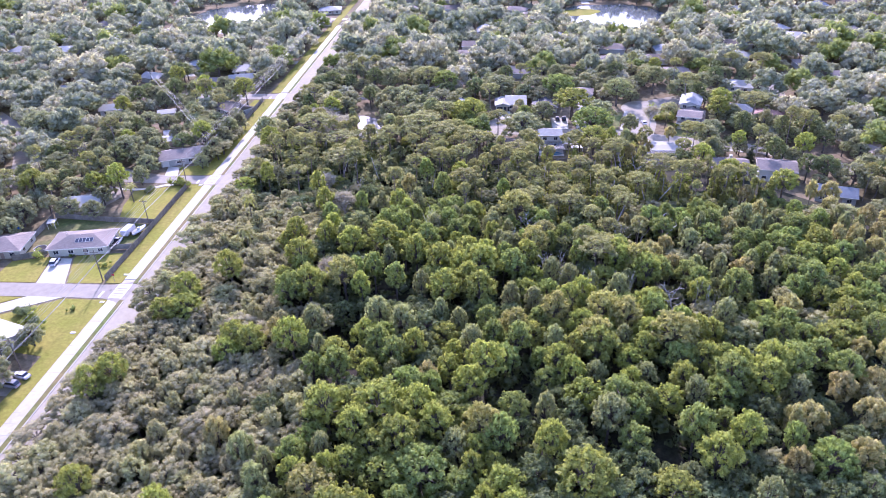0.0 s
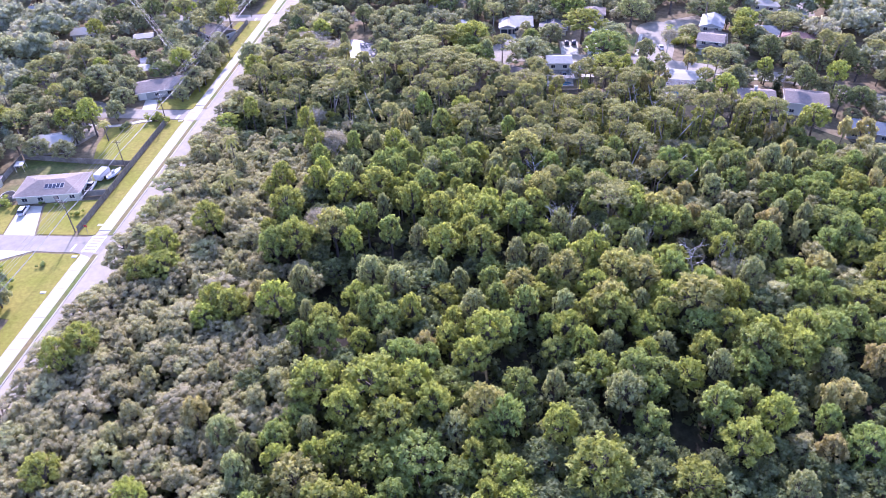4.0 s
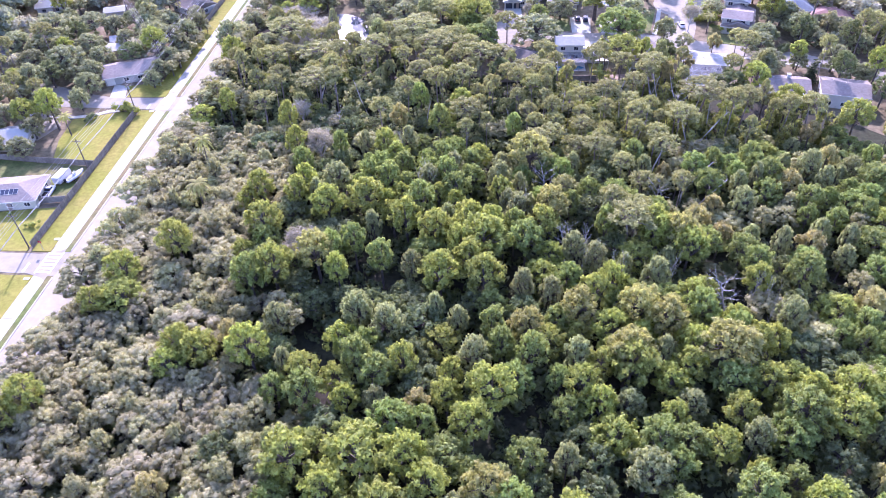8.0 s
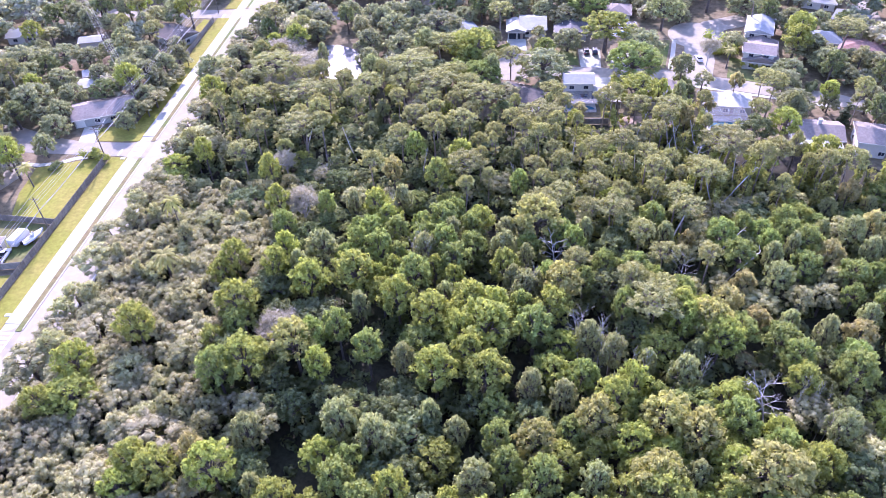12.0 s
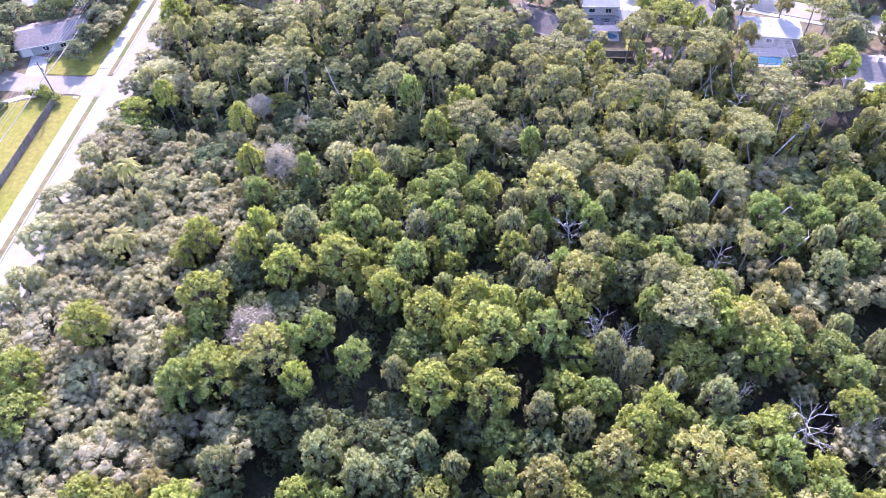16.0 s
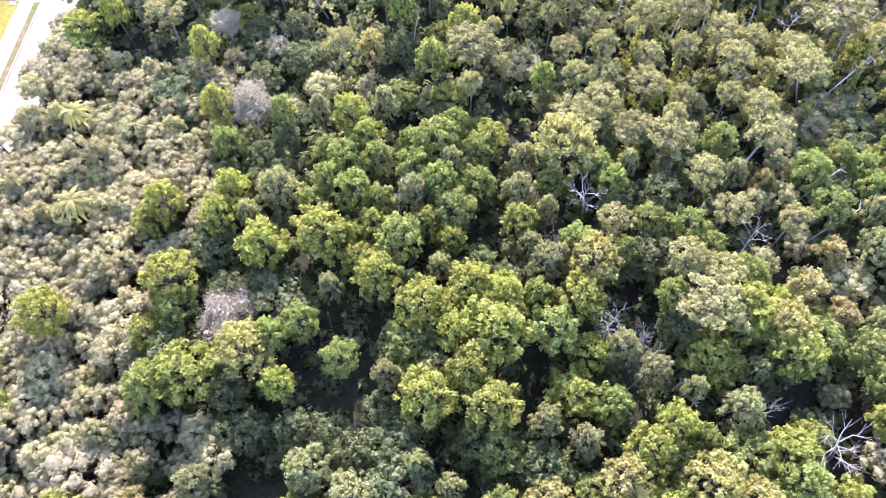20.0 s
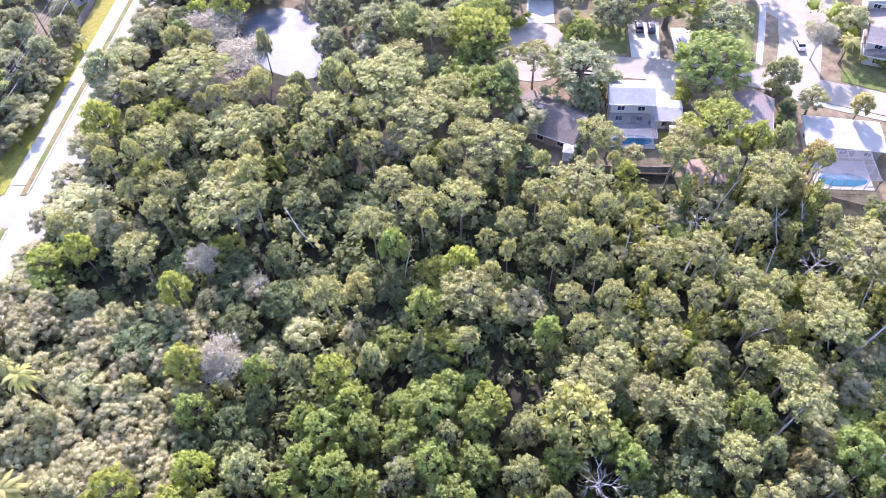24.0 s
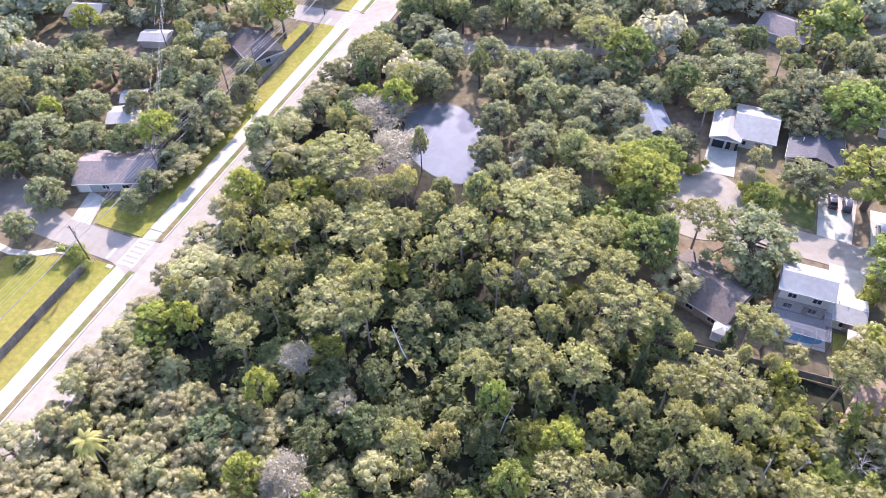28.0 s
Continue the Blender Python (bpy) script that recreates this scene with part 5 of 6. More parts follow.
def zone(x, y, rnd):
    """Kind of tree that fills the woods at x, y; alike trees stand in patches."""
    e = 6 * math.sin(y * 0.07) + 4 * math.sin(y * 0.19 + 1)
    u = min(0.999, max(0.0, 0.5 + 0.75 * noise.noise(Vector((x * 0.055, y * 0.055, 3.7))) + rnd.uniform(-0.3, 0.3)))
    if x < -41 + e + max(0, 150 - y) * 0.12 and y < 205:
        return "silver" if u < 0.04 else "myrtle" if u < 0.42 else "grey" if u < 0.985 else "lime"
    if -60 < x < -26 and 192 < y < 216:
        return "deep" if u < 0.8 else "green"
    if y > 196 + 0.25 * abs(x) - (14 if x > 5 else 0):
        if x > 22:
            return "vine" if u < 0.17 else "tan" if u < 0.22 else "pine" if u < 0.66 else "myrtle" if u < 0.76 else "deep" if u < 0.9 else "lime"
        return "lime" if u < 0.08 else "pine" if u < 0.74 else "deep" if u < 0.90 else "silver"
    if x > 62 + e and y < 128:
        return "deep" if u < 0.3 else "tan" if u < 0.50 else "myrtle" if u < 0.64 else "green" if u < 0.82 else "lime"
    if x > 58 + e or (x > 35 and y > 165):
        return "tan" if u < 0.12 else "silver" if u < 0.38 else "myrtle" if u < 0.48 else "green" if u < 0.78 else "lime" if u < 0.92 else "deep"
    if y > 172:
        return "deep" if u < 0.42 else "silver" if u < 0.56 else "green" if u < 0.86 else "lime"
    if x > 12 and y < 112 or -48 < x < -28 and 118 < y < 172 or -32 < x < -6 and 116 < y < 146:
        return "deep" if u < 0.62 else "green" if u < 0.86 else "tan" if u < 0.9 and x > 0 else "lime"
    if 20 < x < 62 and 116 < y < 143:
        return "silver" if u < 0.15 else "green" if u < 0.45 else "lime"
    return "deep" if u < 0.24 else "green" if u < 0.56 else "silver" if u < 0.72 else "lime"


fill = random.Random(2024)
cell = {}
for x, y, r in TREES:
    cell.setdefault((int(x // 10), int(y // 10)), []).append((x, y, r))


def free(x, y, r, k):
    for i in (-1, 0, 1):
        for j in (-1, 0, 1):
            for px, py, pr in cell.get((int(x // 10) + i, int(y // 10) + j), ()):
                if (px - x) ** 2 + (py - y) ** 2 < ((pr + r) * k) ** 2:
                    return False
    return True


for k in range(52):
    x, y = -83.4 + fill.uniform(-1.2, 0.6), 62 + k * 4.6 + fill.uniform(-1, 1)
    key = fill.choice(("grey", "myrtle", "grey", "grey", "myrtle"))
    r = fill.uniform(2.6, 3.8)
    if free(x, y, r, 0.5):
        plant(key, x, y, r, fill.uniform(7, 10))
        cell.setdefault((int(x // 10), int(y // 10)), []).append((x, y, r))
count = 0
for attempt in range(26000):
    x, y = fill.uniform(-82, 136), fill.uniform(58, 268)
    if abs(x) > 32 + y * 0.5 and x > 0:
        continue
    if not in_woods(x, y) or count > 1380:
        continue
    key = zone(x, y, fill)
    r = RADIUS[key] * fill.uniform(0.7, 1.2)
    if key == "silver":
        r *= 0.8
    if key == "pine":
        r = fill.choice((1.7, 2.1, 2.5, 2.8, 3.2)) * fill.uniform(0.9, 1.1)
    if key in ("grey", "myrtle") and x < -40:
        r *= 0.8
    if any((x - gx) ** 2 + (y - gy) ** 2 < (gr + 0.75 * r) ** 2 for gx, gy, gr in GAPS):
        continue
    if not free(x, y, r, 0.97 if key == "pine" else 0.60 if key in ("grey", "myrtle") else 0.66):
        continue
    low = y > 190 and key in ("deep", "myrtle", "lime", "silver", "green")
    plant(key, x, y, r, HEIGHT[key] * fill.uniform(0.38, 0.66) if low else None)
    cell.setdefault((int(x // 10), int(y // 10)), []).append((x, y, r))
    count += 1
under = np.random.default_rng(31)
lobes = []
while len(lobes) < 5200:
    x, y = under.uniform(-82, 112), under.uniform(64, 262)
    if in_woods(x, y) and abs(x) < 45 + y * 0.5 and not any((x - a) ** 2 + (y - b) ** 2 < c * c for a, b, c in GAPS):
        lobes.append(((x, y, under.uniform(0.3, 3.2)), under.uniform(0.8, 1.9), 0.8))
    elif in_woods(x, y) and under.random() < 0.8:
        lobes.append(((x, y, under.uniform(0.1, 0.8)), under.uniform(0.6, 1.3), 0.8))
tagged(new("undergrowth", np_mesh("undergrowth", *leaf_cloud(under, lobes, 16, 0.6, 0.8), LEAF["deep"])), "dense dark green undergrowth on the forest floor", "undergrowth", "", "stuff")
tall = np.random.default_rng(32)
for leaf, n, x0, x1, y0, y1, words_ in (("vine", 1150, 20, 76, 186, 242, "yellow-green vines and saplings climbing under the pines"), ("myrtle", 900, -82, 20, 186, 255, "grey-green saplings and scrub under the pines")):
    lobes = []
    while len(lobes) < n:
        x, y = tall.uniform(x0, x1), tall.uniform(y0, y1)
        if in_woods(x, y):
            lean_x, lean_y = tall.normal(0, 0.25, 2)
            for k in range(int(tall.integers(1, 6))):
                lobes.append(((x + lean_x * k + tall.normal(0, 0.2), y + lean_y * k + tall.normal(0, 0.2), 0.8 + k * 1.3 + tall.uniform(0, 0.5)), tall.uniform(0.4, 0.8), 1.1))
    tagged(new("undergrowth", np_mesh("undergrowth", *leaf_cloud(tall, lobes, 40, 0.34, 0.8), LEAF[leaf])), words_, "undergrowth", "", "stuff")


# ---- far woods and trees among the distant houses ----
def low_tree(seed, R, height, n, lobe, flakes, size):
    """Rounded far tree: a dome of many small leaf puffs over a trunk."""
    rng = np.random.default_rng(seed)
    lobes = dome(rng, R, height * 0.6, height, n, R * lobe, 0.85, -0.25, 0.8)
    lobes.append(((0, 0, height * 0.55), R * 0.62, 0.7))
    v, f = leaf_cloud(rng, lobes, flakes, size, 0.9)
    tv, tf = trunk_of(rng, height * 0.6, 0.3, [], 0.3)
    return v, f, tv, tf


LOW = [low_tree(200 + s, 5.2, 9.5, 22, 0.27, 17, 0.46) for s in range(6)]
VERY_LOW = [low_tree(220 + s, 5.2, 9.0, 11, 0.36, 6, 0.72) for s in range(4)]


def scatter(name, label, leaf, spots, seed):
    """Many far trees joined: one mesh of crowns over one of trunks."""
    rnd = random.Random(seed)
    V, F, TV, TF, nv, nt = [], [], [], [], 0, 0
    for x, y, s in spots:
        v, f, tv, tf = LOW[rnd.randrange(6)] if y < 380 else VERY_LOW[rnd.randrange(4)]
        a = rnd.uniform(0, 6.28)
        rot = np.array([[math.cos(a), -math.sin(a), 0], [math.sin(a), math.cos(a), 0], [0, 0, 1]])
        k = np.array([s, s, s * rnd.uniform(0.8, 1.1)])
        V.append((v * k) @ rot.T + (x, y, 0))
        F.append(f + nv)
        nv += len(v)
        TV.append((tv * k) @ rot.T + (x, y, 0))
        TF.append(tf + nt)
        nt += len(tv)
    t = tagged(new(name), label, "trees", "", "stuff")
    c = new("crowns", np_mesh("crowns", np.concatenate(V), np.concatenate(F), LEAF[leaf]))
    c.parent = t
    k = new("trunks", np_mesh("trunks", np.concatenate(TV), np.concatenate(TF), M["bark"]))
    k.parent = t


HOUSES = [(o.matrix_basis.translation.x, o.matrix_basis.translation.y) for o in scene.objects if o.name.startswith("house") and o.parent is None]

SEEN = [p for k, p in enumerate(HOUSES) if p[1] > 318 and k % 2 == 0 or p[0] < -150 and p[1] > 290]


def blocked(x, y, pad=0.0):
    if -106 < x < -82:
        return True
    if abs(y - 153) < 7 and x < -90 or abs(y - 227) < 7 and -135 < x < -90 or abs(y - 323) < 7 and -190 < x < -90:
        return True
    if (x + 172) ** 2 / 40 ** 2 + (y - 498) ** 2 / 52 ** 2 < 1 or (x - 84) ** 2 / 36 ** 2 + (y - 484) ** 2 / 50 ** 2 < 1 or (x + 49.5) ** 2 / 15 ** 2 + (y - 274) ** 2 / 23 ** 2 < 1:
        return True
    if -142 < x < -104 and 124 < y < 196 or -124 < x < -104 and 192 < y < 250:
        return True
    if any((x - a) ** 2 + (y - b) ** 2 < (c + pad * 0.5) ** 2 for a, b, c in OPEN):
        return True
    if any(abs(x - a) < 7 and b - 20 < y < b for a, b in SEEN):
        return True
    if any((x - a) ** 2 + (y - b + 2.5) ** 2 < (10.5 + pad if b > 335 or a < -100 and b > 255 else 7.0 + pad) ** 2 for a, b in HOUSES):
        return True
    for path, w in STREETS:
        for (ax, ay), (bx, by) in zip(path, path[1:]):
            t = max(0, min(1, ((x - ax) * (bx - ax) + (y - ay) * (by - ay)) / ((bx - ax) ** 2 + (by - ay) ** 2)))
            if (x - ax - t * (bx - ax)) ** 2 + (y - ay - t * (by - ay)) ** 2 < (w / 2 + 2 + pad * 0.5) ** 2:
                return True
    return False


OPEN = ((29, 249, 8), (90, 224, 9), (102, 220, 10), (112, 212, 8), (116, 203, 7), (80, 236, 6), (66, 234, 6), (96, 246, 5), (8, 281, 13), (10, 294, 7), (34, 285, 8), (45, 283, 8), (37, 267, 6), (72, 298, 13), (30, 252, 8), (68, 244, 9), (12, 246, 8), (88, 228, 8), (60, 288, 6), (53, 246, 6), (43, 242, 9), (84, 274, 7), (53, 254, 7), (68, 247, 8), (70, 252, 6), (53, 262, 4))
STREETS = (([(6, 276), (20, 275.5), (32, 275), (56, 273.5), (80, 266), (104, 258.5), (124, 246), (138, 236)], 9.0), ([(152, 350), (139, 335), (135, 312), (138, 285), (146, 262), (160, 245)], 7.5), ([(-66, 320), (-48, 322), (-36, 325), (-22, 335), (-4, 348), (12, 354), (40, 360), (80, 380)], 7.0),
           ([(-262, 380), (-205, 405), (-195, 430), (-215, 470)], 7.0), ([(-230, 300), (-200, 275), (-180, 240), (-170, 200), (-165, 160)], 6.5), ([(66, 270), (70, 284), (72, 296), (80, 311), (98, 319), (118, 318)], 9.5))
yard = random.Random(41)
n_yard = 0
for attempt in range(9000):
    x, y = (yard.uniform(-83, 142), yard.uniform(200, 348)) if yard.random() < 0.66 else (yard.uniform(-165, -106), yard.uniform(112, 345))
    if in_woods(x, y) or n_yard > 290 or -4 < x < 74 and 242 < y < 312:
        continue
    u = yard.random()
    key = "oak" if u < 0.6 else "deep" if u < 0.72 else "myrtle" if u < 0.84 else "pine" if u < 0.94 else "lime"
    r = yard.uniform(3.8, 6.2) if key == "oak" else RADIUS[key] * yard.uniform(0.8, 1.15)
    if blocked(x, y, r * 0.5) or not free(x, y, r, 0.66):
        continue
    plant(key, x, y, r, yard.uniform(7.5, 11.5) if key != "pine" else None)
    cell.setdefault((int(x // 10), int(y // 10)), []).append((x, y, r))
    n_yard += 1
far = random.Random(99)
grid, spots = {}, []
for attempt in range(70000):
    near = attempt < 30000
    y = far.uniform(60, 470) if near else far.uniform(470, 950)
    x = far.uniform(-62 - 0.58 * y, 46 + 0.57 * y)
    if in_woods(x, y) and x < 119 and y > 56 or blocked(x, y) or -6 < x < 106 and 236 < y < 314 or 60 < x < 140 and 100 < y < 262:
        continue
    if len(spots) > (2000 if near else 3200):
        continue
    s = far.choice((0.7, 1.0, 1.2, 1.45, 1.7)) * far.uniform(0.9, 1.1) * (1 if near else 1.15)
    g = (int(x // 14), int(y // 14))
    if any((x - a) ** 2 + (y - b) ** 2 < (3.1 * (s + c)) ** 2 * (1 if near else 1.12) for i in (-1, 0, 1) for j in (-1, 0, 1) for a, b, c in grid.get((g[0] + i, g[1] + j), ())) or not free(x, y, 4.6 * s, 0.66):
        continue
    grid.setdefault(g, []).append((x, y, s))
    spots.append((x, y, s))
for attempt in range(6000):
    x, y = far.uniform(-80, 124), far.uniform(-30, 118)
    s = far.uniform(0.55, 0.9)
    if not in_woods(x, max(y, 50)) or not free(x, y, 4.4 * s, 0.7) or y > 58 and x < 32 + y * 0.5:
        continue
    cell.setdefault((int(x // 10), int(y // 10)), []).append((x, y, 4.4 * s))
    spots.append((x, y, s))
for key, x, y, r in (("oak", 90, 262, 6), ("silver", 86.6, 244, 5), ("tan", 74, 257.5, 3.4), ("cypress", 100.3, 242, 1.6), ("oak", 109, 249.5, 4.4), ("oak", 103.7, 284.8, 8), ("oak", 106.6, 272, 5), ("oak", 121.8, 262, 5), ("oak", 115.8, 242, 4), ("oak", 99, 250.5, 3.4), ("silver", 129, 258, 5.5), ("oak", 146, 272, 6)):
    plant(key, x, y, r, 7 + r * 0.55)
# the first three leaf colours have distance haze mixed in
for i, (leaf, label) in enumerate((("hazed_oak", "dull green haze-tinted oaks among the distant houses"), ("hazed_dark", "dark green haze-tinted trees among the distant houses"), ("hazed_pale", "grey-olive haze-tinted trees among the distant houses"), ("green", "fresh green trees among the distant houses"))):
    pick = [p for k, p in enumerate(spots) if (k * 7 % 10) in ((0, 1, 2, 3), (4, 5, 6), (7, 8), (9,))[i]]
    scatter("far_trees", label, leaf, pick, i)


# ---- fences, poles, wires ----
def panel_mesh(L, h):
    """Board panel in one piece: boards as proud and sunk strips of a folded sheet with thickness."""
    n = 16
    prof = []
    for i in range(n):
        a, b, d = L * i / n + 0.008, L * (i + 1) / n - 0.008, 0.03 + 0.012 * (i % 2)
        prof += [(a, d), (b, d), (b + 0.004, 0.012)]
    back = [(L, -0.03), (0, -0.03)]
    out = [(0, 0.012)] + prof + back
    bm = prism(out[::-1], 0.04, h)
    me = bpy.data.meshes.new("panel")
    bm.to_mesh(me)
    bm.free()
    me.materials.append(M["fence"])
    return me


POST = bpy.data.meshes.new("post")
bm = boxes(((0, 0, 1.0), (0.11, 0.11, 2.0)))
bmesh.ops.bevel(bm, geom=[e for e in bm.edges if e.verts[0].co.z > 1.9 and e.verts[1].co.z > 1.9], offset=0.03, segments=1, affect="EDGES")
bm.to_mesh(POST)
bm.free()
POST.materials.append(M["fence"])
PANEL = panel_mesh(2.4, 1.85)


def fence(pts, label):
    f = tagged(new("fence"), label, "fence")
    for (ax, ay), (bx, by) in zip(pts, pts[1:]):
        d = Vector((bx - ax, by - ay))
        n = max(1, round(d.length / 2.4))
        a = math.atan2(d.y, d.x)
        for i in range(n):
            p = Vector((ax, ay)) + d * (i / n)
            m = Matrix.LocRotScale((p.x, p.y, 0.03), Euler((0, 0, a)), (d.length / n / 2.4, 1, 1))
            share("panel", PANEL, f, m)
            share("post", POST, f, Matrix.Translation((p.x, p.y, 0.03)))
    share("post", POST, f, Matrix.Translation((*pts[-1], 0.03)))
    return f


fence([(-104.4, 158.0), (-104.4, 191.5), (-104.6, 221.0)], "long weathered board fence along the roadside grass")
fence([(-106.5, 222.0), (-104.6, 221.0)], "short end of a weathered board fence")
fence([(-104.7, 192.4), (-122, 193.8), (-140.8, 196.0)], "weathered board fence between two back yards")
fence([(-104.8, 176.3), (-111.4, 175.2)], "short board fence beside a bungalow")
fence([(-130.2, 172.4), (-138.6, 168.0), (-141.2, 195.6)], "weathered board fence round a back yard")
fence([(-104.6, 286), (-104.6, 316)], "dark board fence along the road")
fence([(-110, 256.4), (-128, 252.5)], "reddish-brown board fence behind a bungalow")
fence([(20.6, 246), (20.8, 262)], "board fence between back yards")
fence([(3, 241.5), (20, 242.5), (36, 243.0)], "low board fence at the edge of the woods")


def tube(name, pts, r, mat, parent, sides=5):
    vs, fs = [], []
    limb(vs, fs, pts, [r] * len(pts), sides)
    return mesh_object(name, vs, fs, mat, parent)


POLE_Y = (86, 118, 158, 190, 222, 247, 288, 324, 358, 394, 430, 470)
PX = -105.3
CROSS = ((PX, 247), (-136, 291), (-167, 335))
for i, (x0, y, turn) in enumerate([(PX, y, 0) for y in POLE_Y] + [(x, y, 35) for x, y in CROSS[1:]]):
    p = tagged(new("utility_pole"), "tall weathered wooden utility pole with a crossarm", "utility pole", "utility poles")
    vs, fs = [], []
    limb(vs, fs, [(0, 0, 0), (0, 0, 5), (0, 0, 10.2)], [0.17, 0.15, 0.11], 8)
    mesh_object("shaft", vs, fs, M["pole"], p)
    part("crossarm", boxes(((0, 0, 9.5), (2.4, 0.12, 0.14)), ((0, 0, 9.62), (0.16, 0.2, 0.3))), M["pole"], p)
    for x in (-1.1, 0.35, 1.1):
        part("insulator", boxes(((x, 0, 9.68), (0.09, 0.09, 0.22)), ((x, 0, 9.74), (0.15, 0.15, 0.05))), M["trim"], p)
    if i % 3 == 1:
        vs, fs = [], []
        limb(vs, fs, [(0.36, 0, 7.6), (0.36, 0, 8.6)], [0.26, 0.26], 10)
        mesh_object("transformer", vs, fs, M["roof_pale"], p, "grey metal transformer can")
    p.matrix_basis = pose(x0, y, 0, 0, 0, turn)
lines = tagged(new("power_line"), "overhead wires strung between the roadside poles", "wires")
for x, z, r in ((-1.1, 9.8, 0.03), (0.35, 9.8, 0.03), (1.1, 9.8, 0.03), (0.16, 8.2, 0.03), (0.18, 6.6, 0.045), (-0.18, 6.1, 0.04)):
    pts = []
    for a, b in zip(POLE_Y, POLE_Y[1:]):
        for k in range(6):
            t = k / 6
            pts.append((PX + x, a + (b - a) * t, z - 2.4 * t * (1 - t) * (0.55 if z > 7 else 0.8)))
    pts.append((PX + x, POLE_Y[-1], z))
    tube("wire", pts, r, M["wire"], lines, 4)
branch = tagged(new("power_line"), "overhead wires branching away from the road over the trees", "wires")
for off, z in ((-1.1, 9.8), (0.35, 9.8), (1.1, 9.8), (0.0, 8.0)):
    pts = []
    for (xa, ya), (xb, yb) in zip(CROSS, CROSS[1:]):
        for k in range(6):
            t = k / 6
            pts.append((xa + (xb - xa) * t + off * 0.82, ya + (yb - ya) * t + off * 0.57, z - 4.0 * t * (1 - t) * 0.5))
    pts.append((CROSS[-1][0] + off * 0.82, CROSS[-1][1] + off * 0.57, z))
    tube("wire", pts, 0.03, M["wire"], branch, 4)
drop = tagged(new("service_wire"), "thin service wires running from a pole to a house", "wires")
for k, (a, b) in enumerate((((PX, 222, 7.5), (-113, 243, 3.6)), ((PX, 158, 7.5), (-118, 172, 3.4)))):
    a, b = Vector(a), Vector(b)
    tube("wire", [a.lerp(b, t) - Vector((0, 0, 3.0 * t * (1 - t))) for t in (0, 0.2, 0.4, 0.6, 0.8, 1)], 0.025, M["wire"], drop, 4)


# ---- vehicles ----
def loft(sections):
    """Closed body through cross-sections of equal point counts."""
    bm = bmesh.new()
    rings = [[bm.verts.new(p) for p in s] for s in sections]
    n = len(rings[0])
    for a, b in zip(rings, rings[1:]):
        for i in range(n):
            bm.faces.new((a[i], a[(i + 1) % n], b[(i + 1) % n], b[i]))
    bm.faces.new(rings[0][::-1])
    bm.faces.new(rings[-1])
    bmesh.ops.recalc_face_normals(bm, faces=bm.faces)
    return bm


def ring(y, w, z0, z1, tuck=0.88):
    return [(-w * tuck, y, z0), (w * tuck, y, z0), (w, y, z0 + (z1 - z0) * 0.35), (w * 0.97, y, z0 + (z1 - z0) * 0.8), (w * tuck, y, z1), (-w * tuck, y, z1), (-w * 0.97, y, z0 + (z1 - z0) * 0.8), (-w, y, z0 + (z1 - z0) * 0.35)]


def wheel(parent, x, y, r=0.33):
    vs, fs = [], []
    limb(vs, fs, [(x - 0.11, y, r), (x + 0.11, y, r)], [r, r], 12)
    w = part("wheel", tube_bm(vs, fs), M["rubber"], parent)
    vs, fs = [], []
    s = 0.12 if x > 0 else -0.12
    limb(vs, fs, [(x + s * 0.6, y, r), (x + s, y, r)], [r * 0.6, r * 0.55], 10)
    part("rim", tube_bm(vs, fs), M["chrome"], w)


def tube_bm(vs, fs):
    bm = bmesh.new()
    q = [bm.verts.new(v) for v in vs]
    for f in fs:
        bm.faces.new([q[i] for i in f])
    n = 12 if len(vs) == 24 else 10
    bm.faces.new(q[:n][::-1])
    bm.faces.new(q[n:2 * n])
    bmesh.ops.recalc_face_normals(bm, faces=bm.faces)
    return bm


def car(x, y, rz, paint, label, kind="sedan"):
    c = tagged(new("pickup_truck" if kind == "pickup" else "car"), label, "truck" if kind == "pickup" else "car", "parked vehicles")
    L, W = (5.4, 0.98) if kind == "pickup" else (4.6, 0.9)
    part("body", loft([ring(-L / 2, W * 0.85, 0.4, 0.72), ring(-L / 2 + 0.25, W * 0.97, 0.28, 0.92), ring(-0.9, W, 0.25, 1.0), ring(1.0, W, 0.25, 1.0), ring(L / 2 - 0.5, W * 0.97, 0.28, 0.86), ring(L / 2, W * 0.8, 0.4, 0.66)]), M["car_" + paint], c)
    y0, y1 = {"sedan": (-1.55, 1.05), "suv": (-2.1, 1.1), "pickup": (-0.5, 1.4)}[kind]
    h = 1.48 if kind == "sedan" else 1.75
    part("cabin_glass", loft([ring(y0, W * 0.88, 0.95, 1.02), ring(y0 + 0.45, W * 0.80, 0.95, h - 0.06), ring(y1 - 0.75, W * 0.80, 0.95, h - 0.04), ring(y1, W * 0.88, 0.9, 0.98)]), M["glass"], c)
    part("roof", loft([ring(y0 + 0.42, W * 0.74, h - 0.1, h), ring((y0 + y1) / 2, W * 0.77, h - 0.08, h + 0.03), ring(y1 - 0.8, W * 0.74, h - 0.1, h)]), M["car_" + paint], c)
    if kind == "pickup":
        part("bed", boxes(((0, -1.6, 1.02), (W * 1.6, 1.9, 0.04))), M["rubber"], c)
    for sx in (-1, 1):
        for sy in (-1, 1):
            wheel(c, sx * (W - 0.1), sy * L * 0.31)
        part("headlight", boxes(((sx * W * 0.62, L / 2 - 0.08, 0.66), (0.34, 0.12, 0.14))), M["trim"], c)
        part("tail_light", boxes(((sx * W * 0.66, -L / 2 + 0.06, 0.74), (0.28, 0.1, 0.14))), M["car_red"], c)
    c.matrix_basis = pose(x, y, 0.075, 0, 0, rz)


